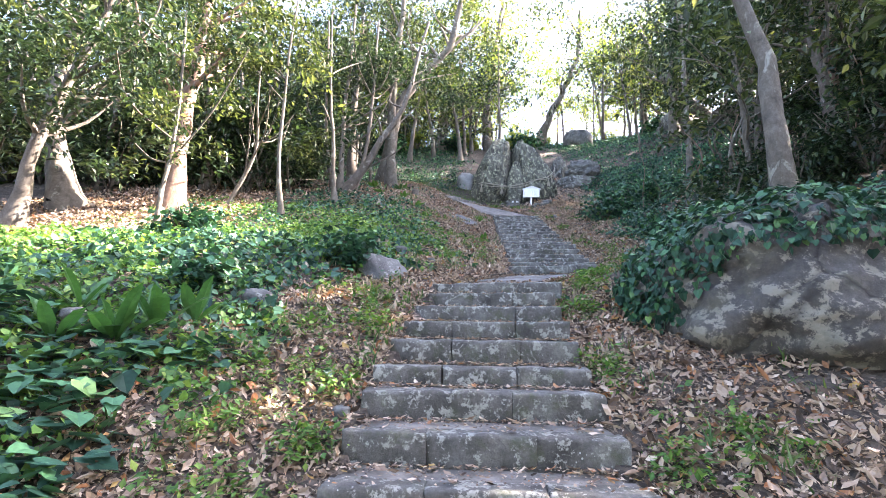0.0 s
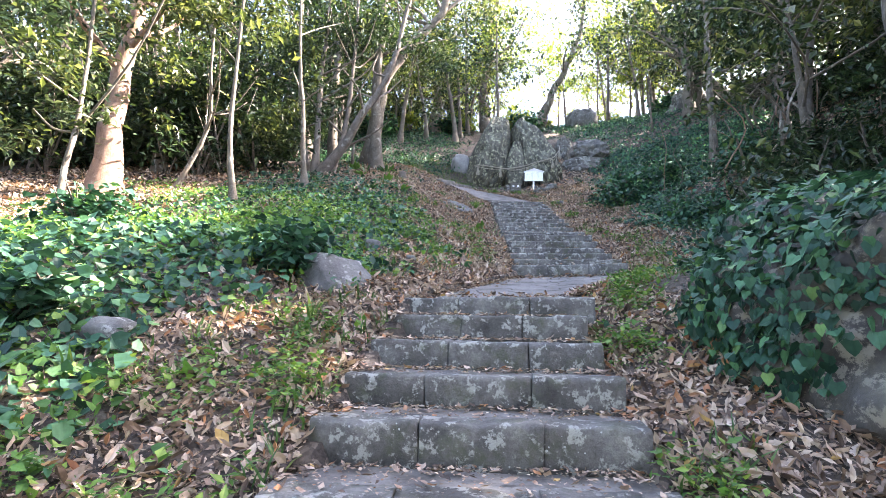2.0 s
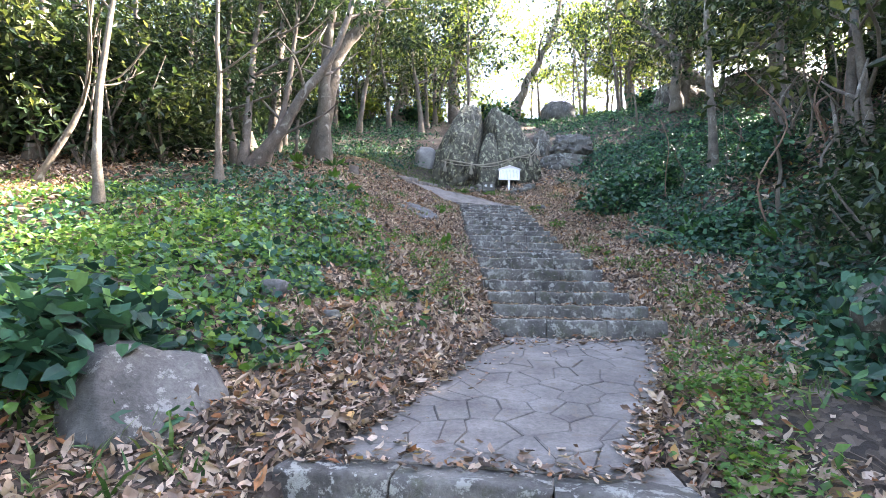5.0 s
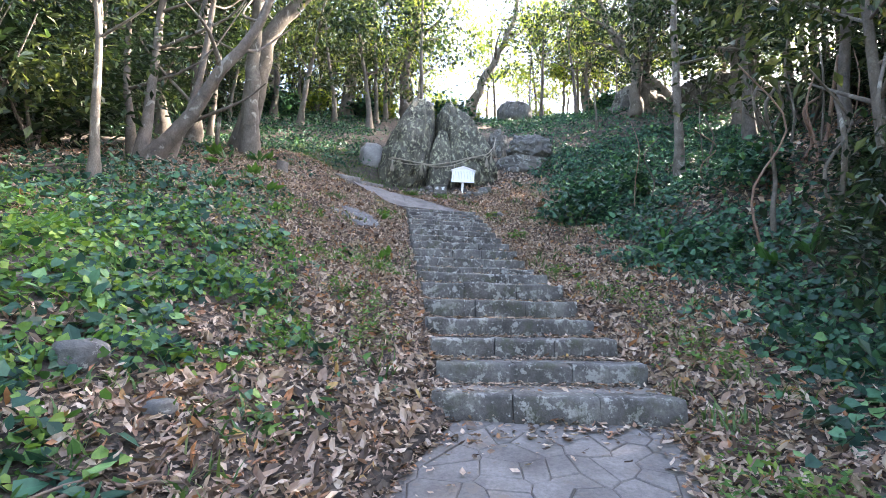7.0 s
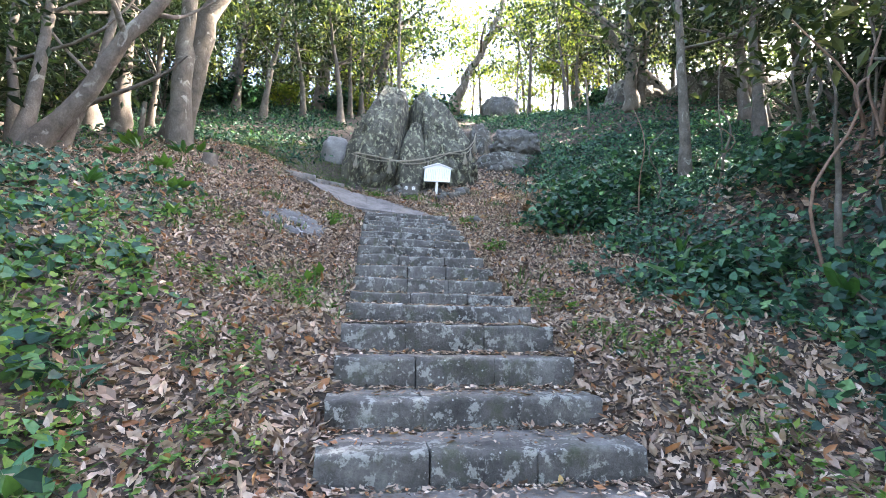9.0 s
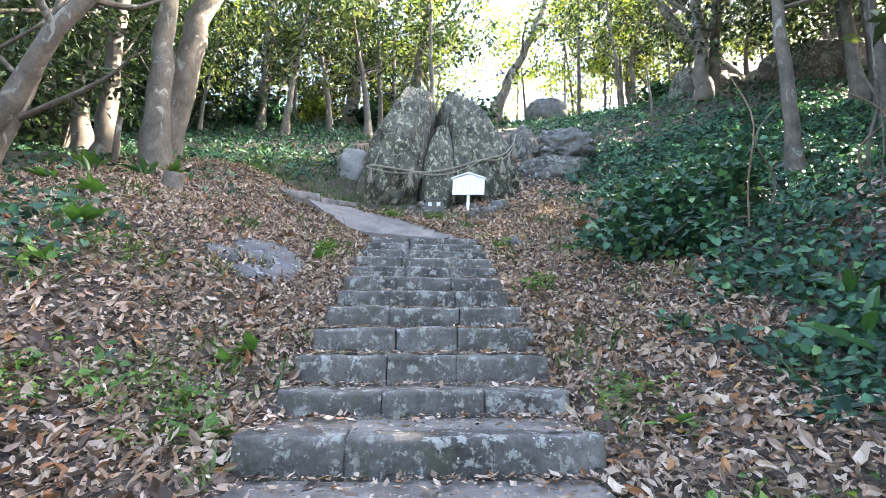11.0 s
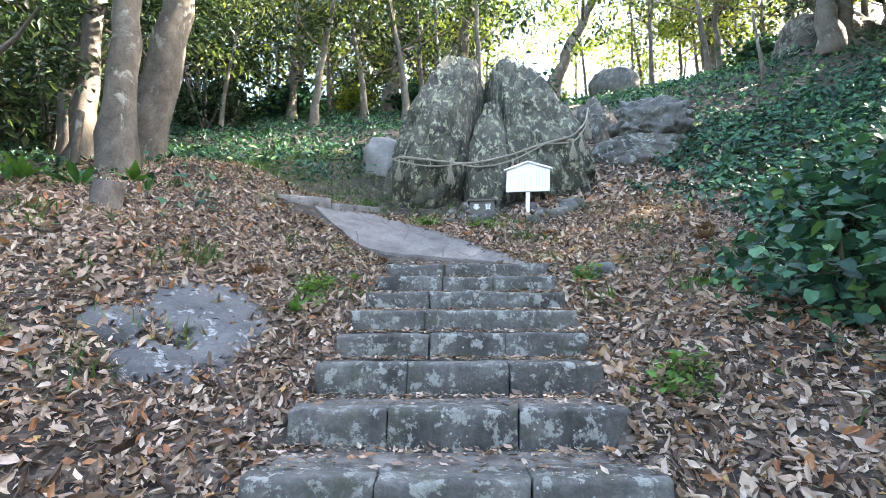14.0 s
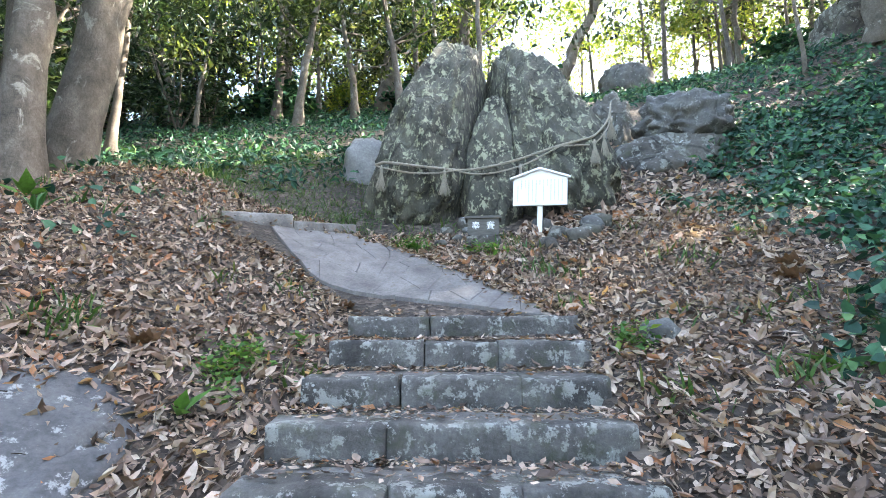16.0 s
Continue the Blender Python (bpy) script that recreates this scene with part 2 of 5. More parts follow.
LEAF_ROUND = (np.array([(0, 0.08, 0), (0.36, 0.1, 0.05), (0.36, 0.55, 0), (0, 1, -0.1), (-0.36, 0.55, 0), (-0.36, 0.1, 0.05)], float), np.array([(0, 1, 2), (0, 2, 3), (0, 3, 4), (0, 4, 5)]))
LEAF_HEART = (np.array([(0, 0.1, 0), (0.3, 0, 0.05), (0.46, 0.3, 0.04), (0.25, 0.7, -0.02), (0, 1, -0.12), (-0.25, 0.7, -0.02), (-0.46, 0.3, 0.04), (-0.3, 0, 0.05)], float), np.array([(0, 1, 2), (0, 2, 3), (0, 3, 4), (0, 4, 5), (0, 5, 6), (0, 6, 7)]))
BLADE = (np.array([(-0.03, 0, 0), (0.03, 0, 0), (0.025, 0.5, 0.0), (-0.025, 0.5, 0.0), (0, 1, -0.2)], float), np.array([(0, 1, 2), (0, 2, 3), (3, 2, 4)]))
rng = np.random.default_rng(7)


def turns(yaw, pitch, roll):
    """n rotation matrices: about the leaf's length, then lifted, then turned round."""
    cy, sy, cp, sp, cr, sr = np.cos(yaw), np.sin(yaw), np.cos(pitch), np.sin(pitch), np.cos(roll), np.sin(roll)
    o, z = np.ones_like(cy), np.zeros_like(cy)
    rz = np.stack([np.stack([cy, -sy, z], -1), np.stack([sy, cy, z], -1), np.stack([z, z, o], -1)], -2)
    rx = np.stack([np.stack([o, z, z], -1), np.stack([z, cp, -sp], -1), np.stack([z, sp, cp], -1)], -2)
    ry = np.stack([np.stack([cr, z, sr], -1), np.stack([z, o, z], -1), np.stack([-sr, z, cr], -1)], -2)
    return rz @ rx @ ry


def leaves(name, shape, at, size, rot, mat, parent=None, thin=None):
    """Many leaves in one mesh; thin narrows each one."""
    v, f = shape
    n = len(at)
    vv = np.repeat(v[None], n, 0) * np.asarray(size).reshape(-1, 1, 1)
    if thin is not None:
        vv[:, :, 0] *= np.asarray(thin).reshape(-1, 1)
    pts = np.einsum("nij,nkj->nki", rot, vv) + np.asarray(at)[:, None, :]
    faces = (f[None] + (np.arange(n) * len(v))[:, None, None]).reshape(-1, 3)
    return array_mesh(name, pts.reshape(-1, 3), faces, mat, parent)


def tube(path, radii, sides=8, wobble=0.0, seed=0):
    """Rings of vertices along a path, as arrays of vertices and quads."""
    p = np.asarray(path, float)
    n = len(p)
    r = np.random.default_rng(seed)
    tang = np.gradient(p, axis=0)
    tang /= np.linalg.norm(tang, axis=1)[:, None]
    ref = np.array([1.0, 0.13, 0.07])
    a = np.cross(tang, ref)
    a /= np.linalg.norm(a, axis=1)[:, None]
    b = np.cross(tang, a)
    th = np.linspace(0, 2 * np.pi, sides, endpoint=False)
    rad = np.asarray(radii, float)[:, None] * (1 + wobble * r.normal(size=(n, sides)))
    v = p[:, None] + rad[..., None] * (a[:, None] * np.cos(th)[None, :, None] + b[:, None] * np.sin(th)[None, :, None])
    i, j = np.meshgrid(np.arange(n - 1), np.arange(sides), indexing="ij")
    f = np.stack([i * sides + j, i * sides + (j + 1) % sides, (i + 1) * sides + (j + 1) % sides, (i + 1) * sides + j], -1).reshape(-1, 4)
    return v.reshape(-1, 3), f


def curve_points(knots, n):
    """A smooth line through the knots."""
    k = np.asarray(knots, float)
    k = np.vstack([2 * k[0] - k[1], k, 2 * k[-1] - k[-2]])
    out = []
    m = len(k) - 3
    for s in np.linspace(0, m - 1e-6, n):
        i = int(s)
        t = s - i
        p0, p1, p2, p3 = k[i:i + 4]
        out.append(0.5 * (2 * p1 + (p2 - p0) * t + (2 * p0 - 5 * p1 + 4 * p2 - p3) * t * t + (3 * p1 - p0 - 3 * p2 + p3) * t ** 3))
    return np.array(out)


def join(pieces):
    vs, fs, o = [], [], 0
    for v, f in pieces:
        vs.append(v)
        fs.append(f + o)
        o += len(v)
    return np.vstack(vs), np.vstack(fs)


# ---- the hillside ----
LOWER_Y = (1.0, 1.45, 1.95, 2.45, 3.0, 3.4, 3.9, 4.37, 4.85, 5.35, 5.73)
LOWER_Z = (-0.4, -0.22, -0.04, 0.15, 0.355, 0.512, 0.73, 0.92, 1.11, 1.306, 1.478)
UPPER_Y = (8.4, 8.99, 9.47, 9.97, 10.44, 10.95, 11.58, 12.2, 12.66, 13.1, 13.57, 14.05, 14.5, 14.86, 15.22, 15.62, 16.1, 16.5)
UPPER_Z = (2.12, 2.275, 2.44, 2.61, 2.81, 3.03, 3.205, 3.345, 3.535, 3.731, 3.92, 4.11, 4.30, 4.465, 4.627, 4.794, 4.965, 5.13)
RAMP_Y = (-3.0, -0.5, *LOWER_Y, 6.3, 7.3, 8.2, *UPPER_Y, 17.3, 18.0, 18.9, 20.0, 21.3, 24.0, 30.0, 33.5, 38.0, 48.0, 70.0, 120.0, 400.0)
RAMP_Z = (-0.8, -0.62, *[z - 0.14 for z in LOWER_Z], 1.575, 1.745, 1.93, *[z - 0.14 for z in UPPER_Z], 5.36, 5.72, 6.12, 6.75, 7.7, 9.55, 12.8, 14.5, 15.3, 14.5, 8.0, 0.0, -6.0)


def left_edge(y):
    return np.interp(y, (-3, 2.5, 3.5, 5.9, 8.6, 16.5), (-0.85, -0.78, -0.78, -0.44, 0.93, 1.06))


def right_edge(y):
    return np.interp(y, (-3, 2.5, 5.4, 8.2, 9.0, 12.0, 16.5, 18.5), (0.95, 1.0, 1.1, 2.42, 2.6, 2.75, 2.72, 2.6))


def smooth(t):
    t = np.clip(t, 0, 1)
    return t * t * (3 - 2 * t)


def ripple(x, y):
    return (0.05 * np.sin(1.7 * x + 0.6 * y) * np.sin(1.3 * y - 0.5 * x + 1) + 0.03 * np.sin(4.1 * x + 1.3) * np.sin(3.7 * y + 0.4)
            + 0.015 * np.sin(9.3 * x + 2.1 * y) * np.sin(8.1 * y - 1.7 * x))


def bank_part(y):
    """Where the shaded side is a steep bare bank: 0 to 1."""
    return smooth((y - 5.8) / 1.8) * smooth((16.2 - y) / 3)


def ground(x, y):
    """Height of the earth at x, y (arrays)."""
    x, y = np.asarray(x, float), np.asarray(y, float)
    z = np.interp(y, RAMP_Y, RAMP_Z)
    dl, dr = left_edge(y) - x, x - right_edge(y)
    fade = np.interp(y, (-4, 3, 7, 10.6, 14, 18.6, 23), (0.15, 0.55, 0.5, 0.72, 1, 1, 0))
    left = 0.92 * smooth(dl / 3.6) + 0.035 * np.clip(dl, 0, 14)
    right = 0.13 * np.clip(dr, 0, 9) + 0.013 * np.clip(dr, 0, 9) ** 2 + 0.25 * np.clip(dr - 9, 0, 10)
    right = right * np.interp(y, (24, 32), (1, 0.35)) + 0.42 * np.clip(dr - 2.6, 0, 5) * bank_part(y)
    out = z + fade * np.where(dl > 0, left, 0) + np.clip((y + 4) / 8, 0.15, 1) * np.where(dr > 0, right, 0) * np.clip((60 - y) / 20, 0, 1)
    rough = np.clip(np.maximum(dl, dr) / 0.6, 0, 1)
    return out + ripple(x, y) * rough * np.clip((40 - y) / 10, 0, 1)


LANDING = [(-0.3, 6.1), (1.08, 5.78), (1.42, 6.4), (1.95, 7.3), (2.4, 8.25), (0.95, 8.66), (0.55, 7.8), (0.1, 6.85)]


def in_poly(x, y, poly):
    """Which of the points x, y lie in a polygon."""
    inside = np.zeros(np.shape(x), bool)
    for (ax, ay), (bx, by) in zip(poly, poly[1:] + poly[:1]):
        if ay != by:
            inside ^= ((ay > y) != (by > y)) & (x < (bx - ax) * (y - ay) / (by - ay) + ax)
    return inside


def spread(lo, hi, step, far):
    mid = np.arange(lo, hi, step)
    a = lo - step * np.cumsum(1.22 ** np.arange(1, 60))
    b = hi + step * np.cumsum(1.22 ** np.arange(0, 60))
    return np.concatenate([a[a > -far][::-1], mid, b[b < far]])


def build_ground():
    xs, ys = spread(-8, 11, 0.11, 400), spread(-3, 24, 0.11, 400)
    x, y = np.meshgrid(xs, ys)
    z = ground(x, y)
    in_stair = (x > left_edge(y) + 0.1) & (x < right_edge(y) - 0.1) & (y > 0.9) & (y < 19)
    on_ramp = (y > 16.4) & (x > -0.75) & (x < right_edge(y) - 0.1) & (y < 19.0)
    in_stair &= (y < 6.0) | (y > 8.4) | in_poly(x, y, LANDING)
    z = np.where(in_stair & ~on_ramp, z - 0.26, z)
    v = np.stack([x, y, z], -1).reshape(-1, 3)
    w, h = len(xs), len(ys)
    i, j = np.meshgrid(np.arange(h - 1), np.arange(w - 1), indexing="ij")
    f = np.stack([i * w + j, i * w + j + 1, (i + 1) * w + j + 1, (i + 1) * w + j], -1).reshape(-1, 4)
    return tagged(array_mesh("ground", v, f, SOIL, smooth=True), "brown wooded hillside of earth and leaf mould", "ground", kind="structure")


build_ground()

# ---- stairs ----


def kerb_block(width, depth, height, seed):
    """One hewn stone with rounded edges and an uneven face, its front at y = 0 and its top at z = 0."""
    r = random.Random(seed)
    bm = bmesh.new()
    bmesh.ops.create_cube(bm, size=1, matrix=Matrix.Translation((0, depth / 2, -height / 2)) @ Matrix.Diagonal((width, depth, height, 1)))
    long = [e for e in bm.edges if abs(e.verts[0].co.x - e.verts[1].co.x) > 0.01]
    lip = [e for e in long if all(v.co.y < 0.01 and v.co.z > -0.01 for v in e.verts)]
    bmesh.ops.bevel(bm, geom=lip, offset=0.03, segments=3, profile=0.55, affect="EDGES")
    bmesh.ops.bevel(bm, geom=[e for e in bm.edges if e.calc_face_angle(0) > 0.9], offset=0.004, segments=1, affect="EDGES")
    long = [e for e in bm.edges if abs(e.verts[0].co.x - e.verts[1].co.x) > 0.2]
    bmesh.ops.subdivide_edges(bm, edges=long, cuts=15, use_grid_fill=True)
    shift = Vector((r.uniform(0, 50), r.uniform(0, 50), r.uniform(0, 50)))
    for v in bm.verts:
        n = noise.noise_vector(v.co * 5 + shift) * 0.016 + noise.noise_vector(v.co * 17 + shift) * 0.011
        v.co += n
    for f in bm.faces:
        f.smooth = True
    return bm


def stair_step(parent, y, z, next_y, turn, seed, blocks=3):
    """One step: hewn kerb blocks side by side and a tread of flat stone behind them."""
    xl, xr = float(left_edge(y)), float(right_edge(y))
    cx, w = (xl + xr) / 2, xr - xl
    base = pose(cx, y, z, 0, 0, turn)
    bm = bmesh.new()
    d = max(next_y - y, 0.3) + 0.12
    bmesh.ops.create_cube(bm, size=1, matrix=Matrix.Translation((0, 0.1 + (d - 0.1) / 2, -0.14)) @ Matrix.Diagonal((w - 0.06, d - 0.1, 0.25, 1)))
    bmesh.ops.subdivide_edges(bm, edges=list(bm.edges), cuts=5, use_grid_fill=True)
    for v in bm.verts:
        v.co += noise.noise_vector(v.co * 6 + Vector((seed, 0, 0))) * 0.008
    step = part("step", bm, TREAD, parent)
    step.matrix_basis = base
    r = random.Random(seed)
    cuts = [-w / 2] + [w * (k / blocks - 0.5) + r.uniform(-0.08, 0.08) for k in range(1, blocks)] + [w / 2]
    for k in range(blocks):
        bw = cuts[k + 1] - cuts[k] - 0.003
        b = part("kerb_block", kerb_block(bw, 0.22, 0.3, seed * 7 + k), STEP, step)
        b.matrix_basis = pose((cuts[k] + cuts[k + 1]) / 2, r.uniform(-0.006, 0.006), r.uniform(-0.004, 0.005), r.uniform(-1, 1), r.uniform(-0.4, 0.4), r.uniform(-0.4, 0.4))


def build_stairs():
    low = empty("stairs_lower", (0, 0, 0), "lower flight of worn grey stone steps with lichen", "stairs", kind="structure")
    ys = (*LOWER_Y, 6.1)
    for k, (y, z) in enumerate(zip(LOWER_Y, LOWER_Z)):
        stair_step(low, y, z, ys[k + 1], -1 - 13 * smooth((y - 3.2) / 2.6), 11 + k)
    up = empty("stairs_upper", (0, 0, 0), "upper flight of worn grey stone steps with pale lichen spots", "stairs", kind="structure")
    ys = (*UPPER_Y, 16.8)
    for k, (y, z) in enumerate(zip(UPPER_Y, UPPER_Z)):
        stair_step(up, y, z, ys[k + 1], (-13, -4, 0, 3, 1, 0, 0, 0, 3, 1, 2, 3, 5, 4, 4, 4, 3, 2)[k], 61 + k)


build_stairs()


def clip_poly(poly, px, py, nx, ny):
    """Keeps the part of a polygon on the side of a line that n points away from."""
    out = []
    for (ax, ay), (bx, by) in zip(poly, poly[1:] + poly[:1]):
        da, db = (ax - px) * nx + (ay - py) * ny, (bx - px) * nx + (by - py) * ny
        if da <= 0:
            out.append((ax, ay))
        if da * db < 0:
            t = da / (da - db)
            out.append((ax + (bx - ax) * t, ay + (by - ay) * t))
    return out


def crazy_paving(name, label, outline, height, cell, seed, gap=0.0045, bed_drop=0.014):
    """Irregular flat stones that fill an outline, each one a piece, on a bed of earth; height gives the surface."""
    r = random.Random(seed)
    xs, ys = [p[0] for p in outline], [p[1] for p in outline]
    seeds, y, row = [], min(ys) - cell, 0
    while y < max(ys) + cell:
        x = min(xs) - cell + (row % 2) * cell / 2
        while x < max(xs) + cell:
            seeds.append((x + r.uniform(-0.46, 0.46) * cell, y + r.uniform(-0.46, 0.46) * cell))
            x += cell
        y += cell * 0.85
        row += 1
    bed = bmesh.new()
    bed_top = [bed.verts.new((x, y, height(x, y) - bed_drop)) for x, y in outline]
    bed_low = [bed.verts.new((x, y, height(x, y) - bed_drop - 0.15)) for x, y in outline]
    top_face = bed.faces.new(bed_top)
    for a in range(len(outline)):
        b = (a + 1) % len(outline)
        bed.faces.new((bed_top[b], bed_top[a], bed_low[a], bed_low[b]))
    bmesh.ops.triangulate(bed, faces=[top_face])
    root = part(name, bed, JOINT)
    tagged(root, label, "paving", kind="structure")
    for sx, sy in seeds:
        near = sorted(seeds, key=lambda q: (q[0] - sx) ** 2 + (q[1] - sy) ** 2)[1:15]
        cellp = [(sx - cell * 2, sy - cell * 2), (sx + cell * 2, sy - cell * 2), (sx + cell * 2, sy + cell * 2), (sx - cell * 2, sy + cell * 2)]
        for qx, qy in near:
            dx, dy = qx - sx, qy - sy
            d = math.hypot(dx, dy)
            cellp = clip_poly(cellp, sx + dx / 2 - dx / d * gap, sy + dy / 2 - dy / d * gap, dx / d, dy / d)
        for (ax, ay), (bx, by) in zip(outline, outline[1:] + outline[:1]):
            d = math.hypot(bx - ax, by - ay)
            nx, ny = (by - ay) / d, -(bx - ax) / d
            cellp = clip_poly(cellp, ax, ay, nx, ny) if cellp else cellp
        if len(cellp) < 3:
            continue
        area = abs(sum(a[0] * b[1] - b[0] * a[1] for a, b in zip(cellp, cellp[1:] + cellp[:1]))) / 2
        if area < 0.004:
            continue
        lift = r.uniform(-0.004, 0.005)
        cx, cy = sum(p[0] for p in cellp) / len(cellp), sum(p[1] for p in cellp) / len(cellp)
        bm = bmesh.new()
        inner = [bm.verts.new((x + (cx - x) * 0.05, y + (cy - y) * 0.05, height(x, y) + lift)) for x, y in cellp]
        outer = [bm.verts.new((x, y, height(x, y) - 0.006 + lift)) for x, y in cellp]
        low = [bm.verts.new((x, y, height(x, y) - 0.05)) for x, y in cellp]
        bm.faces.new(inner)
        k = len(cellp)
        for a in range(k):
            b = (a + 1) % k
            bm.faces.new((inner[b], inner[a], outer[a], outer[b]))
            bm.faces.new((outer[b], outer[a], low[a], low[b]))
        bmesh.ops.recalc_face_normals(bm, faces=list(bm.faces))
        part("paving_stone", bm, PAVE, root)


def landing_height(x, y):
    return 1.45 + (y - 5.73 + 0.25 * (x - 0.35)) * 0.165


def ramp_height(x, y):
    return float(ground(x, y)) + 0.035 - 0.02 * min(1, max(0, 17.1 - y))


PATH_UP = [(1.0, 16.72), (2.62, 16.72), (2.4, 17.1), (2.08, 17.42), (1.75, 17.76), (1.37, 18.14), (0.99, 18.5), (0.45, 18.75), (-0.1, 18.5), (-0.75, 17.9), (-0.45, 17.6), (-0.08, 17.5), (0.2, 17.36), (0.48, 17.18), (0.75, 17.0)]

# ---- rocks ----


def rock_arrays(centre, radii, seed, power=2.6, lean=(0, 0), taper=0.0, rough=0.12, cuts=4, facets=(), shear=(0, 0), undercut=0.0, grain=1.0):
    """A boulder: a rounded block, tapered and leaned, with broken faces and hollows."""
    bm = bmesh.new()
    bmesh.ops.create_icosphere(bm, subdivisions=cuts, radius=1)
    shift = Vector((seed * 3.1, seed * 1.7, seed * 0.9))
    size = max(radii)
    for v in bm.verts:
        d = v.co.normalized()
        s = (abs(d.x) ** power + abs(d.y) ** power + abs(d.z) ** power) ** (-1 / power)
        p = d * s
        n = noise.fractal(d * 1.6 + shift, 1.0, 2.0, 3) * rough + noise.fractal(d * 6 + shift, 0.9, 2.1, 4) * rough * 0.35 * grain + noise.fractal(d * 19 + shift, 0.9, 2.1, 2) * rough * 0.13 * grain
        ridge = abs(noise.noise(d * 2.6 + shift * 2)) * rough * 0.9
        p *= 1 + n - ridge
        for fx, fy, fz, dist in facets:
            f = Vector((fx, fy, fz)).normalized()
            over = p.dot(f) - dist
            if over > 0:
                p -= f * over * 0.85
        k = (1 - taper * max(p.z, -1)) * (1 - undercut * float(smooth((-0.25 - p.z) / 0.7)))
        v.co = Vector((centre[0] + p.x * radii[0] * k + lean[0] * p.z, centre[1] + p.y * radii[1] * k + lean[1] * p.z, centre[2] + p.z * radii[2] + shear[0] * p.x * radii[0] + shear[1] * p.y * radii[1]))
    for f in bm.faces:
        f.smooth = True
    return bm


def rock(name, label, centre, radii, seed, mat, parent=None, **kw):
    bm = rock_arrays(centre, radii, seed, **kw)
    ob = part(name, bm, mat, parent, label)
    if parent is None:
        tagged(ob, label, "rock")
    return ob


def build_rocks():
    big = empty("sacred_rock", (2.2, 20.0, 6.3), "huge grey-green lichened boulder split into three lobes", "rock")
    for centre, radii, seed, kw in (
            ((1.36, 20.72, 7.8), (0.92, 1.45, 2.1), 3, dict(power=2.3, taper=0.2, lean=(0.36, 0.42), rough=0.11, facets=((0.95, -0.3, 0.1, 0.72), (-0.75, -0.3, 0.55, 0.95)))),
            ((2.24, 19.78, 7.05), (0.42, 0.5, 1.42), 8, dict(power=2.3, taper=0.3, lean=(0.06, 0.16), rough=0.12, facets=((0.2, -0.9, 0.3, 0.88),))),
            ((3.06, 20.85, 7.7), (1.0, 1.5, 2.08), 5, dict(power=2.3, taper=0.2, lean=(-0.42, 0.42), rough=0.11, facets=((0.75, -0.2, 0.6, 0.92), (-0.9, -0.3, 0.2, 0.74))))):
        settle(rock("lobe", "", centre, radii, seed, ROCK, big, cuts=5 if radii[0] < 0.5 else 6, undercut=0.3, grain=1.7, **kw))
    rock("boulder", "smooth pale grey boulder beside the big split rock", (0.1, 21.1, 7.72), (0.42, 0.45, 0.6), 12, ROCK_PALE, power=2.4)
    rock("boulder", "layered grey boulder resting on a darker slab", (5.5, 21.05, 8.42), (0.74, 0.62, 0.5), 21, ROCK_GREY, power=2.2, rough=0.19, grain=1.9, cuts=5)
    rock("slab_rock", "broad dark slab of rock under a boulder", (5.25, 21.2, 7.55), (1.1, 0.88, 0.64), 22, ROCK_BROWN, power=2.4, rough=0.15, cuts=5)
    rock("boulder", "dark upright boulder behind the big split rock", (4.62, 22.2, 8.5), (0.4, 0.6, 0.95), 24, ROCK_BROWN, rough=0.2, cuts=5)
    rock("boulder", "large grey boulder high up on the hill", (7.6, 30.4, 13.75), (0.95, 0.9, 0.78), 27, ROCK_GREY, power=2.8, rough=0.16)
    rock("boulder", "dark rock outcrop under a tree on the slope", (11.9, 25.2, 11.8), (1.3, 1.2, 1.3), 29, ROCK_BROWN, rough=0.25)
    rock("boulder", "large rock outcrop high on the shaded bank", (15.2, 24.0, 11.8), (2.2, 1.6, 1.6), 31, ROCK_BROWN, rough=0.2)
    rock("ivy_boulder", "big brown boulder with cracked lichened face under ivy", (3.6, 4.65, 1.12), (1.74, 1.5, 1.12), 41, ROCK_PATCHED, power=2.7, rough=0.11, taper=0.1, cuts=6, undercut=0.16)
    rock("ivy_boulder", "dark ivy-covered rock behind the big boulder", (3.95, 6.3, 1.95), (1.2, 0.9, 0.7), 43, ROCK_BROWN, power=2.4, rough=0.12)
    rock("boulder", "low grey rock beside an ivy-clad stump", (-1.22, 6.32, 1.66), (0.38, 0.32, 0.27), 47, ROCK_GREY, power=3.2, rough=0.2, facets=((0.5, -0.5, 0.7, 0.62), (-0.6, -0.6, 0.3, 0.8)), shear=(-0.25, 0.2))
    for x, y, rx, ry, seed in ((-0.12, 15.02, 0.5, 0.46, 51), (0.27, 14.85, 0.2, 0.52, 52), (0.08, 14.33, 0.28, 0.2, 53), (-0.34, 14.5, 0.22, 0.2, 54)):
        rock("flat_rock", "flat cracked grey rock sunk in dead leaves", (x, y, float(ground(x, y)) - 0.02), (rx, ry, 0.095), seed, ROCK_SLAB, power=2.3, rough=0.16, grain=1.5, shear=(-0.32, 0.42))
    r = random.Random(5)
    for k in range(26):
        x, y = r.uniform(1.55, 3.6), r.uniform(18.35, 19.3)
        s = r.uniform(0.05, 0.16)
        if 1.8 < x < 2.35 and y < 18.75:
            continue
        rock("stone", "loose stone at the foot of the split rock", (x, y, float(ground(x, y)) + s * 0.3), (s, s * r.uniform(0.7, 1), s * 0.75), 60 + k, r.choice((ROCK_GREY, ROCK_BROWN)), power=3.0, rough=0.2, cuts=2)["group"] = "stones at the rock's foot"
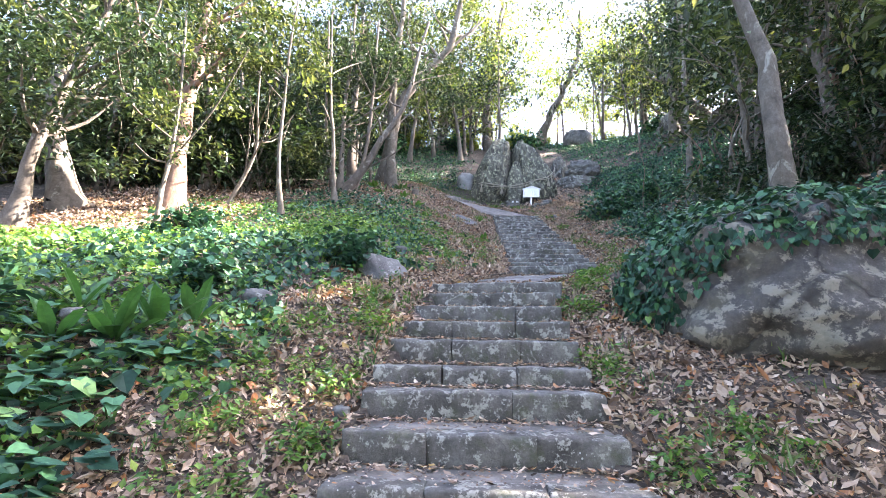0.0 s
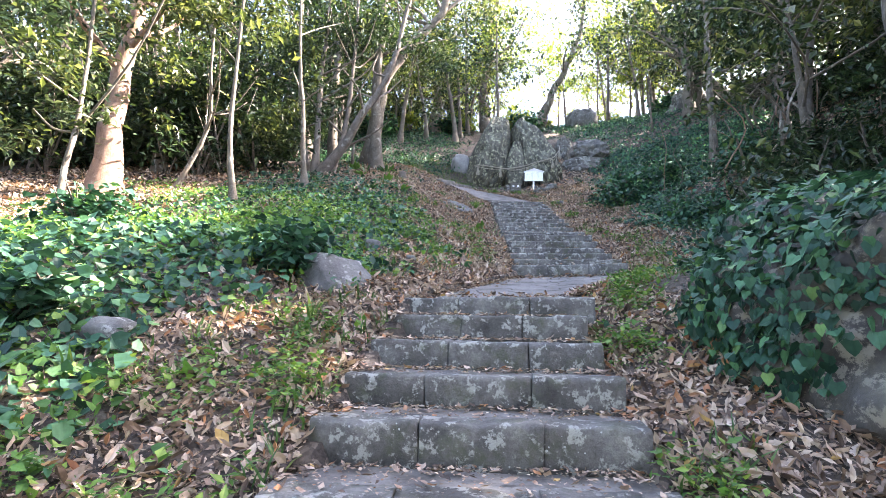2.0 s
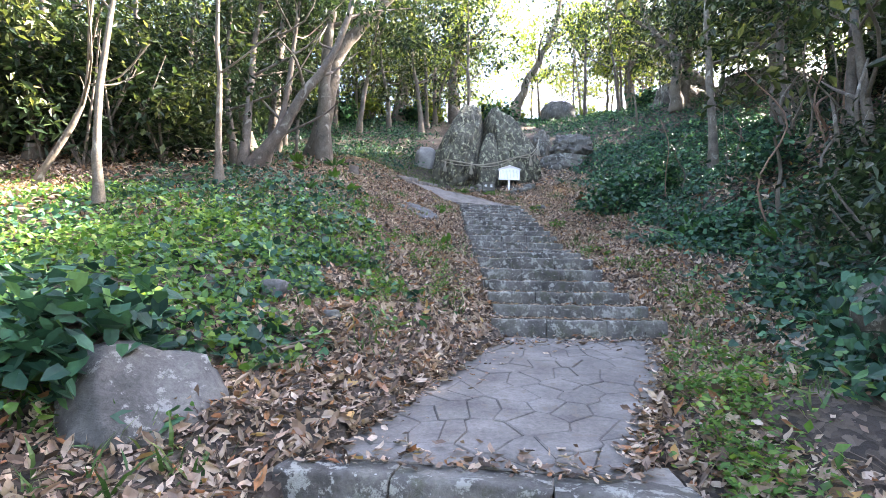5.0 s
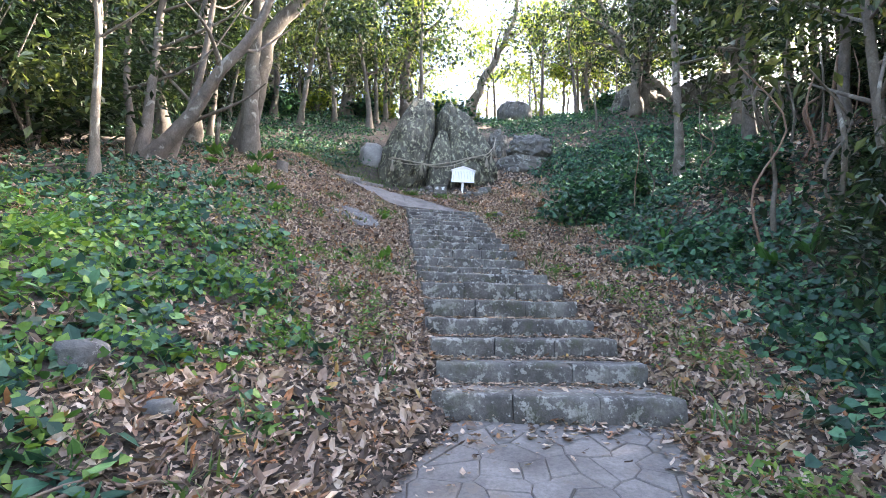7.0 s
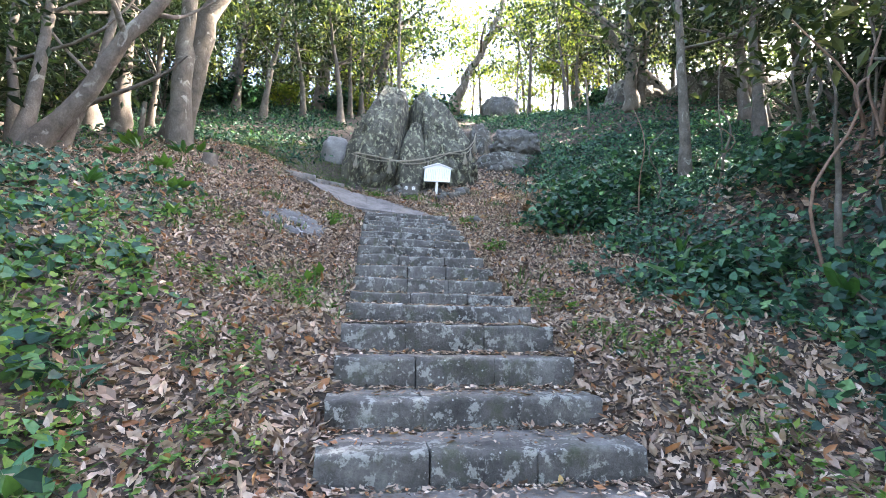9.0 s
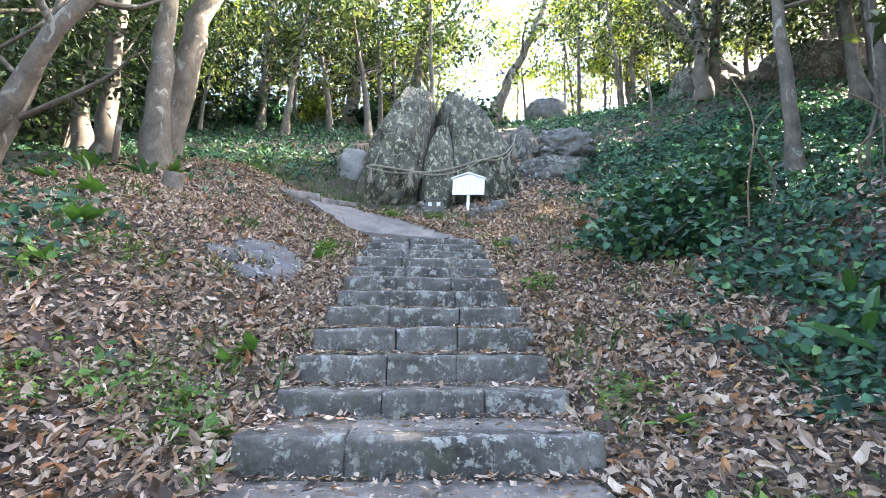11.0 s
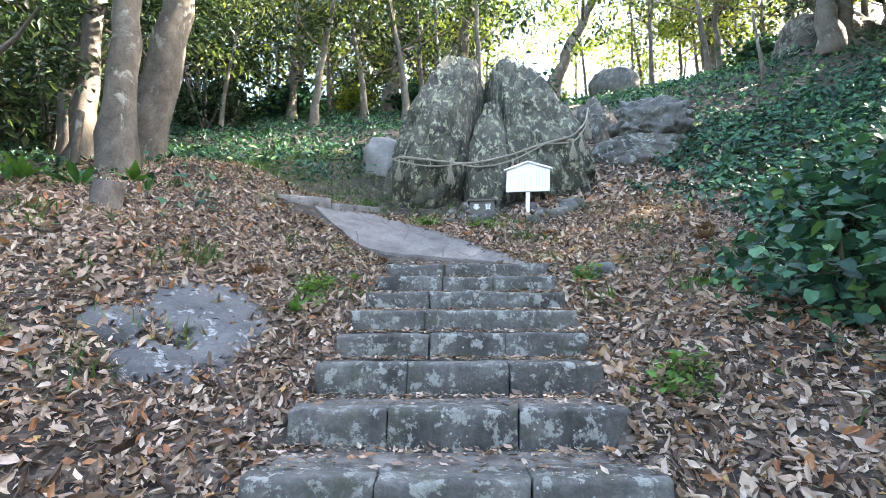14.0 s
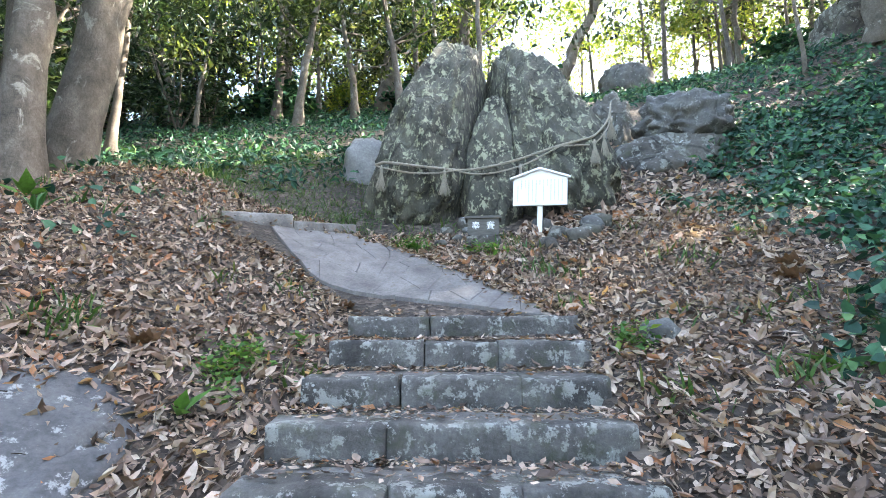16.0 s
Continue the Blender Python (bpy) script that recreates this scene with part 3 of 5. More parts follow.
    for x, y, s in ((3.2, 16.3, 0.13), (-1.2, 8.35, 0.14), (-3.4, 3.4, 0.1), (-0.9, 2.9, 0.07), (-2.3, 4.6, 0.16), (-0.6, 8.0, 0.08)):
        rock("stone", "loose grey stone among dead leaves", (x, y, float(ground(x, y)) + s * 0.25), (s, s * 0.8, s * 0.7), int(x * 10) + 90, ROCK_GREY, power=3.0, rough=0.2, cuts=3)


build_rocks()

# ---- trees ----


SUNLIT = [(-4.6, 6.6, 0.1, 1.1), (-5.8, 8.6, 0.1, 1.2), (-3.6, 7.4, 0.1, 0.5), (-6.8, 11.0, 0.2, 1.2), (-7.5, 11.3, 2.6, 0.9), (-4.6, 10.65, 1.4, 0.7), (-6.2, 10.4, 0.1, 0.7),
          (-8.8, 13.5, 4.2, 1.8), (-3.2, 4.9, 0.1, 0.45), (-2.3, 4.0, 0.05, 0.3), (-1.3, 2.9, 0.05, 0.25), (-1.6, 5.2, 0.05, 0.3), (-0.85, 4.6, 0.05, 0.22), (0.0, 1.55, 0.1, 0.4),
          (-2.0, 18.8, 0.05, 0.4), (-1.1, 19.2, 0.05, 0.3), (-2.9, 18.4, 0.05, 0.35), (1.75, 17.1, 0.05, 0.14), (6.7, 21.9, 0.1, 0.5), (7.7, 22.2, 0.1, 0.35), (8.6, 22.6, 0.1, 0.4), (9.6, 23.4, 0.1, 0.45),
          (-1.6, 22.5, 0.2, 0.6), (-5.2, 7.6, 0.1, 1.0), (-7.0, 9.4, 0.1, 1.2), (-6.2, 6.2, 0.1, 0.8), (-8.4, 10.6, 0.1, 1.0), (-3.9, 5.7, 0.1, 0.7), (-2.2, 7.3, 0.1, 0.4), (-8.3, 12.5, 1.2, 1.0), (5.6, 28.0, 0.2, 0.8), (9.5, 29.5, 0.2, 1.0), (-10.0, 10.9, 1.5, 0.8)]


def gaps(at, r):
    """Which of the points lie in the gaps of the crowns through which the sun comes down to the ground."""
    s = np.array(SUN_DIR)
    out = np.zeros(len(at), bool)
    for x, y, up, size in SUNLIT:
        d = at - np.array([x, y, float(ground(x, y)) + up])
        along = d @ s
        off = np.linalg.norm(d - along[:, None] * s, axis=1)
        out |= (along > 1.3) & (off < size * r.uniform(0.75, 1.15, len(at)))
    return out & (r.random(len(at)) > 0.05)


def tree(label, x, y, knots, radius, bark, leaf, clusters, leaf_size=0.16, count=2500, category="tree", seed=0, limbs=5, spread_r=1.0, flare=0.6):
    """A tapered trunk with roots and limbs along the knots (offsets from its foot) and a crown of leaf clumps."""
    r = np.random.default_rng(seed + 1000)
    z = float(ground(x, y))
    root = empty("tree", (x, y, z), label, category)
    h = knots[-1][2]
    line = curve_points([(0, 0, -0.25), (0, 0, 0.05), *knots], max(10, int(h * 2.2)))
    line += r.normal(size=line.shape) * radius * 0.12 * (np.arange(len(line)) > 1)[:, None]
    s = np.linspace(0, 1, len(line))
    rad = radius * (1 - 0.72 * s) + radius * flare * np.exp(-np.clip(line[:, 2], 0, 9) / (radius * 2.2))
    pieces = [tube(line, rad, 10 if radius > 0.12 else 7, 0.07, seed)]
    tips, limb_meshes = [line[-1]], []
    for k in range(limbs):
        i = int(r.uniform(0.55, 0.95) * (len(line) - 1))
        a = r.uniform(0, 2 * np.pi)
        l = spread_r * r.uniform(0.8, 1.8)
        d = np.array([np.cos(a), np.sin(a), r.uniform(0.3, 1.0)]) * l
        lk = [line[i], line[i] + d * 0.5 + r.normal(size=3) * 0.12 * l, line[i] + d + np.array([0, 0, 0.2 * l])]
        lp = curve_points(lk, 7)
        limb_meshes.append(tube(lp, np.linspace(rad[i] * 0.5, 0.012, 7), 6, 0.05, seed + k))
        tips += [lp[-1], lp[4]]
    if seed >= 100:
        pieces += limb_meshes
    v, f = join(pieces)
    trunk = array_mesh("trunk", v, f, bark, root, smooth=True)
    if seed < 100:
        for lv, lf in limb_meshes:
            array_mesh("limb", lv, lf, bark, trunk, smooth=True)
    if count:
        tips = np.array(tips)
        cents = tips[r.integers(0, len(tips), clusters)] + r.normal(size=(clusters, 3)) * np.array([0.75, 0.75, 0.5]) * spread_r
        pick = r.integers(0, clusters, count)
        rad_c = r.uniform(0.14, 0.36, clusters)[pick] * spread_r
        at = cents[pick] + r.normal(size=(count, 3)) * rad_c[:, None] * np.array([1, 1, 0.55])
        wx, wy = at[:, 0] + x, at[:, 1] + y
        over_path = (wx > left_edge(wy) - np.where(wy > 13, 4.6, 1.3)) & (wx < right_edge(wy) + 1.3) & (wy > -3) & (wy < 19)
        at = at[~(over_path & (at[:, 2] + z < ground(wx, wy) + 4.2)) & (at[:, 2] + z > ground(wx, wy) + 0.1)]
        at = at[~gaps(at + np.array([x, y, z]), r)]
        count = len(at)
        rot = turns(r.uniform(0, 2 * np.pi, count), r.normal(-0.35, 0.5, count), r.normal(0, 0.5, count))
        leaves("crown", LEAF_FOLD, at, leaf_size * r.uniform(0.6, 1.3, count), rot, leaf, root)
    return root


def shrub(label, x, y, radius, height, leaf, count, leaf_size, seed, category="shrub"):
    """A low bush: a few stems and a loose dome of leaves."""
    r = np.random.default_rng(seed + 5000)
    root = empty("shrub", (x, y, float(ground(x, y))), label, category)
    stems = []
    for k in range(7):
        a = r.uniform(0, 2 * np.pi)
        tip = np.array([np.cos(a) * radius * 0.7, np.sin(a) * radius * 0.7, height * r.uniform(0.5, 0.95)])
        stems.append(tube(curve_points([(0, 0, -0.05), tip * 0.5 + r.normal(size=3) * 0.05, tip], 6), np.linspace(0.016, 0.004, 6) * (1 + radius), 5))
    v, f = join(stems)
    array_mesh("stem", v, f, BARK_DARK, root, True)
    n_c = 16
    c = r.normal(size=(n_c, 3))
    c /= np.linalg.norm(c, axis=1)[:, None]
    c = c * np.array([radius, radius, height * 0.5]) * r.uniform(0.4, 1.0, (n_c, 1)) + np.array([0, 0, height * 0.5])
    c[:, 2] = np.clip(c[:, 2], 0.05, None)
    pick = r.integers(0, n_c, count)
    at = c[pick] + r.normal(size=(count, 3)) * radius * 0.24
    at[:, 2] = np.clip(at[:, 2], ground(at[:, 0] + x, at[:, 1] + y) - root.location.z + 0.02, None)
    at = at[~gaps(at + np.array(root.location), r)]
    count = len(at)
    rot = turns(r.uniform(0, 2 * np.pi, count), r.normal(-0.3, 0.5, count), r.normal(0, 0.4, count))
    leaves("foliage", LEAF_ROUND if leaf is IVY else LEAF_FOLD, at, leaf_size * r.uniform(0.6, 1.3, count), rot, leaf, root)
    return root


def build_trees():
    T = tree
    # woods beside the lower flight
    T("slender pale sapling with a sunlit crooked trunk", -4.45, 10.65, [(-0.17, 0, 1.27), (-0.14, 0, 2.8), (-0.1, 0, 4.5), (0.1, 0, 6.6)], 0.075, BARK_PALE, LEAF_MID, 14, 0.17, 1500, seed=1, limbs=4)
    T("slender curved sapling leaning out of the wood", -6.5, 12.1, [(0.45, 0, 1.05), (0.67, 0, 1.95), (0.55, 0, 3.4), (0.6, 0, 6)], 0.07, BARK_PALE, LEAF_MID, 14, 0.17, 1500, seed=2, limbs=4)
    T("slender grey sapling beside the dark thicket", -3.8, 12.95, [(-0.12, 0, 1.9), (-0.32, 0, 3.85), (-0.4, 0, 6.5)], 0.085, BARK_PALE, LEAF_MID, 16, 0.17, 1800, seed=3, limbs=4)
    T("tall reddish-brown tree with sunlit bark", -7.6, 11.3, [(0.1, 0, 2.8), (0.35, 0, 4.9), (0.5, 0, 9)], 0.3, BARK_BROWN, LEAF_MID, 40, 0.17, 5200, seed=4, limbs=9, spread_r=1.5)
    T("thin crooked grey tree in the undergrowth", -6.0, 8.3, [(0.08, 0, 1.2), (0.2, 0, 2.4), (0.1, 0, 4.8)], 0.07, BARK_PALE, LEAF_MID, 12, 0.15, 900, seed=5)
    T("old leaning tree with sunlit pale bark", -10.1, 10.9, [(-0.5, 0, 1.6), (-0.9, 0.2, 3.4), (-0.7, 0.5, 7)], 0.34, BARK_PALE, LEAF_DARK, 40, 0.17, 5000, seed=6, limbs=8, spread_r=1.5)
    T("dark forked tree at the wood's edge", -8.6, 8.0, [(0.2, 0, 1.6), (0.9, 0, 3.6), (1.6, 0.2, 6.4)], 0.18, BARK_DARK, LEAF_DARK, 36, 0.16, 5000, seed=7, limbs=8, spread_r=1.3)
    T("broad grey tree leaning over the path", -3.28, 18.8, [(0.2, 0, 2.2), (0.5, 0, 3.5), (1.3, 0, 4.7), (2.6, 0, 6.2), (3.0, 0, 8), (3.2, 0, 10)], 0.31, BARK_PALE, LEAF_MID, 50, 0.17, 7000, seed=8, limbs=9, spread_r=1.7, flare=0.35)
    T("grey tree trunk beside a leaning one", -2.85, 17.6, [(-0.08, 0, 2.0), (0.0, 0, 4), (0.2, 0, 7), (0.3, 0, 11)], 0.25, BARK_PALE, LEAF_DARK, 40, 0.17, 5000, seed=9, limbs=8, spread_r=1.6, flare=0.35)
    for k, (dx, kn, rr) in enumerate(((0.0, [(0.75, -0.1, 1.1), (1.5, -0.2, 2.3), (2.05, -0.2, 3.3), (2.7, 0, 6.5)], 0.18), (-0.2, [(-0.1, 0.3, 2.5), (0.1, 0.4, 7.5)], 0.15), (0.25, [(0.35, 0.3, 2.2), (0.5, 0.5, 7.0)], 0.13), (-0.5, [(-0.5, 0.3, 2.4), (-0.7, 0.5, 7.0)], 0.12))):
        T("dark many-stemmed tree beside the thicket", -4.05 + dx, 15.2 + 0.12 * k, kn, rr, BARK_DARK, LEAF_DARK, 30, 0.17, 3500, seed=20 + k, limbs=6, spread_r=1.3)
    T("grey tree behind the broad leaning one", -4.9, 19.3, [(0, 0, 3), (0.15, 0, 6), (0.2, 0, 10)], 0.22, BARK_DARK, LEAF_DARK, 36, 0.17, 4500, seed=30, limbs=8, spread_r=1.5)
    T("dark leaning tree deep in the wood", -6.1, 20.5, [(-0.3, 0, 2), (0.6, 0, 4.5), (1.5, 0, 8)], 0.24, BARK_DARK, LEAF_DARK, 36, 0.17, 4500, seed=31, limbs=8, spread_r=1.5)
    T("thin dark tree deep in the wood", -5.3, 21.8, [(0.1, 0, 3), (0.2, 0, 9)], 0.13, BARK_DARK, LEAF_DARK, 26, 0.17, 3000, seed=32)
    # hilltop behind the rock
    T("straight grey tree on the hilltop", -5.35, 30.0, [(0.1, 0, 4), (0.3, 0, 8), (0.4, 0, 12)], 0.34, BARK_PALE, LEAF_MID, 40, 0.24, 4500, seed=40, limbs=8, spread_r=2.0)
    T("straight pale-barked tree on the hilltop", -1.6, 30.8, [(0.3, 0, 3), (0.7, 0, 7), (0.9, 0, 12)], 0.34, BARK_PALE, LEAF_MID, 40, 0.24, 4500, seed=41, limbs=8, spread_r=2.0)
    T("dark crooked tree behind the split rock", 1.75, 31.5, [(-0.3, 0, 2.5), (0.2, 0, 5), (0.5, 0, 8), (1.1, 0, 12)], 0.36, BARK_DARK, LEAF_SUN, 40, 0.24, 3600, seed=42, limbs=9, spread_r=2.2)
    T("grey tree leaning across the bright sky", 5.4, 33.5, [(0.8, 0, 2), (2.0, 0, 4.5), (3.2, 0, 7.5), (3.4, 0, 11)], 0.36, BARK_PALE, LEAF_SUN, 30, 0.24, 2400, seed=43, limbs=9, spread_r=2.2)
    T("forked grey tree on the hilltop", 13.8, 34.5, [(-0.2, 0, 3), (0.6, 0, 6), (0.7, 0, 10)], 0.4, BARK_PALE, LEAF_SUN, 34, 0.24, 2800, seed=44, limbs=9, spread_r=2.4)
    T("tall pale tree standing on the ivy slope", 10.7, 23.3, [(0.15, 0, 2), (0.1, 0, 4.5), (0.5, 0, 9)], 0.31, BARK_PALE, LEAF_DARK, 46, 0.18, 5200, seed=45, limbs=9, spread_r=2.0, flare=0.35)
    T("leaning pale stem sharing a slope with a tall tree", 11.2, 23.6, [(0.3, 0, 2), (0.7, 0, 4.5), (1.4, 0, 8)], 0.26, BARK_PALE, LEAF_DARK, 30, 0.18, 3500, seed=46, limbs=7, spread_r=1.8)
    T("big grey tree leaning over the shaded bank", 14.6, 27.2, [(-1.2, 0, 1.6), (-2.6, 0, 3.2), (-3.6, 0, 6)], 0.42, BARK_PALE, LEAF_MID, 36, 0.2, 3800, seed=47, limbs=8, spread_r=2.0)
    T("straight slender grey tree on the ivy slope", 8.6, 17.35, [(0.02, 0, 2.7), (0.06, 0, 5.5), (0.1, 0, 9)], 0.165, BARK_PALE, LEAF_DARK, 30, 0.16, 3600, seed=48, limbs=7, spread_r=1.6, flare=0.3)
    T("pale mottled tree behind the ivy boulder", 4.05, 5.35, [(-0.05, 0, 1.4), (0.02, 0.2, 2.8), (-0.2, 0.4, 5), (-0.1, 0.5, 9)], 0.2, BARK_PALE, LEAF_DARK, 30, 0.16, 1600, seed=49, limbs=0, spread_r=1.8)
    T("dark tree in the shaded bank", 7.7, 9.0, [(-0.2, 0, 2), (-0.3, 0, 4), (0, 0, 6)], 0.16, BARK_DARK, LEAF_DARK, 40, 0.15, 4000, seed=50, limbs=9, spread_r=1.3)
    T("reddish tree in the shaded bank", 9.0, 10.7, [(0, 0, 3), (0.1, 0, 5), (0, 0, 6.5)], 0.2, BARK_BROWN, LEAF_DARK, 40, 0.15, 4000, seed=51, limbs=9, spread_r=1.6)
    # the wood around, with unseen trees added behind and right to cut light
    r = random.Random(77)
    spots = []
    # zones at negative y are out of view and darken risers and start
    for zone, n in (((-24, -7.5, 13, 40), 44), ((-22, -10, -8, 12), 10), ((5.0, 17, 5.5, 18.5), 24), ((14, 30, 14, 40), 14), ((-9, 14, 37, 50), 14), ((4.5, 16, -8, 4), 12), ((-13, 2.6, 25.5, 36), 22), ((9, 22, 28.5, 36), 12), ((-15, 15, -18, -5), 16)):
        tries = 0
        while n and tries < 900:
            tries += 1
            x, y = r.uniform(*zone[:2]), r.uniform(*zone[2:])
            if zone[0] == 5.0 and (x < 1.9 + 0.8 * (y - 5.2) or x < 6.6):
                continue
            if all((x - a) ** 2 + (y - b) ** 2 > 3.2 for a, b in spots):
                spots.append((x, y))
                n -= 1
    for k, (x, y) in enumerate(spots):
        low = 4 < x < 18 and y < 20
        h = (r.uniform(5.2, 7.2) if y > 10.5 else r.uniform(3.8, 5.4)) if low else r.uniform(5, 9) if 25.5 < y < 36.5 else r.uniform(5, 7.5) if x > 13 else r.uniform(7, 11)
        lean = r.uniform(-1.2, 1.2)
        # far crowns can take the leaf colour with backlight painted in
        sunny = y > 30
        T("slender leafy tree of the wood and its added unseen shade belt", x, y, [(lean * 0.2, 0, h * 0.3), (lean * 0.6, 0, h * 0.6), (lean, 0, h)], r.uniform(0.07, 0.2), r.choice((BARK_DARK, BARK_DARK, BARK_PALE)), r.choice((LEAF_SUN, LEAF_MID)) if sunny else r.choice((LEAF_DARK, LEAF_MID)), 34 if low else 30, 0.2 if low else 0.24, 2100 if low else 1700, seed=100 + k, limbs=8 if low else 6, spread_r=1.6)
    for k in range(13):
        if 4 <= k <= 7:
            continue
        x, y, h = -3 + 1.9 * k + r.uniform(-0.8, 0.8), r.uniform(35, 41), r.uniform(5.5, 9)
        lean = r.uniform(-1.5, 1.5)
        T("tree behind the hilltop with leaves coloured yellow-green as if backlit", x, y, [(lean * 0.3, 0, h * 0.3), (lean * 0.5, 0, h * 0.6), (lean, 0, h)], r.uniform(0.12, 0.2), BARK_PALE if k % 2 else BARK_DARK, LEAF_MID if k % 4 == 0 else LEAF_SUN, 46, 0.24, 2400, seed=450 + k, limbs=9, spread_r=2.0)
    # added sun blockers, mostly out of view, that shade the upper path and slope
    for k, (x, y, h) in enumerate(((16.5, 23.5, 9), (18.0, 21.5, 9), (17.5, 25.5, 9), (19.5, 23.5, 10), (16.0, 18.5, 8), (19.0, 27.5, 10), (17.0, 20.0, 9), (21.0, 25.5, 10), (11.9, 18.7, 7), (13.6, 20.4, 7.5), (14.8, 22.4, 7.5), (12.6, 20.0, 6.5), (15.5, 20.8, 8))):
        T("dense evergreen tree added to shade the slope and path", x, y, [(0.1, 0.1, h * 0.35), (0.2, 0.1, h * 0.7), (0.2, 0.2, h)], 0.2, BARK_DARK, LEAF_DARK, 60, 0.22, 5000, seed=400 + k, limbs=12, spread_r=1.7)
    # unseen trees added behind the start to close off the open sky light
    for k, (x, y, h) in enumerate(((-5.5, -7.5, 9), (-0.5, -9, 10), (4.5, -6.5, 8))):
        T("broad evergreen tree added out of view below the stairs", x, y, [(0.1, 0.1, h * 0.35), (0.3, 0.2, h * 0.7), (0.2, 0.3, h)], 0.24, BARK_DARK, LEAF_DARK, 60, 0.26, 5000, seed=300 + k, limbs=12, spread_r=2.1)


build_trees()


def build_shrubs():
    r = random.Random(9)
    for k in range(70):
        x, y = r.uniform(-19, -5.4), r.uniform(13.5, 27)
        shrub("dark evergreen shrub in the undergrowth", x, y, r.uniform(0.9, 1.6), r.uniform(1.8, 4.4), LEAF_DARK, 950, 0.24, k)
    for k in range(46):
        x, y = r.uniform(-24, -10.5), r.uniform(4, 34)
        shrub("tall dark evergreen thicket deep in the wood", x, y, r.uniform(1.2, 2.0), r.uniform(3.0, 6.0), LEAF_DARK if k % 3 else LEAF_MID, 1000, 0.3, 300 + k)
    for k in range(22):
        x, y = r.uniform(-14, 0.5), r.uniform(34.5, 42)
        shrub("dark evergreen shrub behind the hilltop trees", x, y, r.uniform(0.9, 1.5), r.uniform(1.8, 4.2), LEAF_DARK if k % 3 else LEAF_MID, 900, 0.26, 360 + k)
    for k in range(26):
        y = r.uniform(7.5, 18)
        x = 5.2 + 0.75 * (y - 5.2) + r.uniform(0, 5)
        shrub("dark evergreen shrub high on the shaded bank", x, y, r.uniform(0.9, 1.5), r.uniform(1.8, 3.6), LEAF_DARK, 1000, 0.18, 400 + k)
    for k in range(34):
        y = r.uniform(7.5, 17)
        x = 2.2 + 0.8 * (y - 5.2) + r.uniform(0, 6)
        shrub("dark ivy-hung shrub on the shaded bank", x, y, r.uniform(0.6, 1.1), r.uniform(0.7, 2.0), LEAF_DARK, 1000, 0.14, 100 + k)
    for k in range(34):
        x, y = r.uniform(-9, 16), r.uniform(28.5, 37)
        if abs(x - 7.5) < 2.4 and y < 33:
            continue
        # beyond y 30.5 the shrub leaves carry painted-in backlight
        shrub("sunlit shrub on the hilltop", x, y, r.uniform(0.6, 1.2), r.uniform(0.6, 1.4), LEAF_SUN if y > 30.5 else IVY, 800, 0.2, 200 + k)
    for x, y, rr, h, n in ((-4.85, 7.4, 0.5, 0.65, 700), (-1.75, 6.45, 0.5, 0.45, 800), (-3.0, 4.7, 0.35, 0.4, 350), (5.2, 15.8, 0.8, 0.5, 1100), (6.3, 16.6, 0.9, 0.7, 1100), (5.2, 11.8, 0.5, 0.4, 500), (4.6, 14.8, 0.7, 0.5, 900), (7.0, 13.0, 0.9, 0.6, 900)):
        shrub("low mound of glossy ivy leaves", x, y, rr, h, IVY, n, 0.11, int(x * 10 + y * 100))


build_shrubs()

# ---- ground cover ----


def soft_noise(x, y, f, ph):
    return (np.sin(f * x + ph) * np.sin(f * 1.13 * y - ph * 1.7) + 0.6 * np.sin(2.3 * f * x - 1.1 * f * y + ph * 2.2) * np.sin(2.1 * f * y + 0.7 * f * x)) / 1.6


def green_amount(x, y):
    """How thickly green leaves cover the earth at x, y: 0 to 1."""
    dl, dr = left_edge(y) - x, x - right_edge(y)
    n = soft_noise(x, y, 1.6, 0.7) * 0.4 + soft_noise(x, y, 4.0, 2.0) * 0.35
    start_l = np.interp(y, (-2, 3, 5, 8, 11, 13, 16, 19, 21), (1.2, 1.1, 0.8, 0.9, 1.2, 1.7, 2.7, 2.3, 0.6))
    start_r = np.interp(y, (-2, 3, 6, 9, 12, 15, 18, 20), (2.2, 1.5, 0.4, 0.8, 1.1, 1.35, 2.0, 2.5))
    left = smooth((dl - start_l + n * 2.2) / 1.0) * np.where((dl > 7.0) & (y < 21), 0.45, 1)
    left = left * (1 - np.where(y < 14.5, 0.55, 0.8) * smooth((y - 9.6 - 0.9 * (4.5 - dl) + n * 1.5) / 1.2) * (y < 19.5))
    right = smooth((dr - start_r + n * 1.8) / 0.9) * (1 - 0.88 * bank_part(y) * smooth((dr - 3.0 + n) / 1.2))
    return np.where(dl > dr, left, right) * np.where(y > 20.5, 1, 1)


def paved(x, y):
    on_stairs = (x > left_edge(y)) & (x < right_edge(y)) & (y > 0.9) & (y < 16.7) & ((y < 6.0) | (y > 8.4))
    on_path = in_poly(x, y, PATH_UP) | in_poly(x, y, LANDING)
    in_rock = ((x - 2.2) / 1.6) ** 2 + ((y - 20.6) / 1.35) ** 2 < 1
    in_boulder = ((x - 3.6) / 1.5) ** 2 + ((y - 4.65) / 1.3) ** 2 < 1
    return on_stairs | on_path | in_rock | in_boulder


def scatter(n, x0, x1, y0, y1):
    x, y = rng.uniform(x0, x1, n), rng.uniform(y0, y1, n)
    return x, y


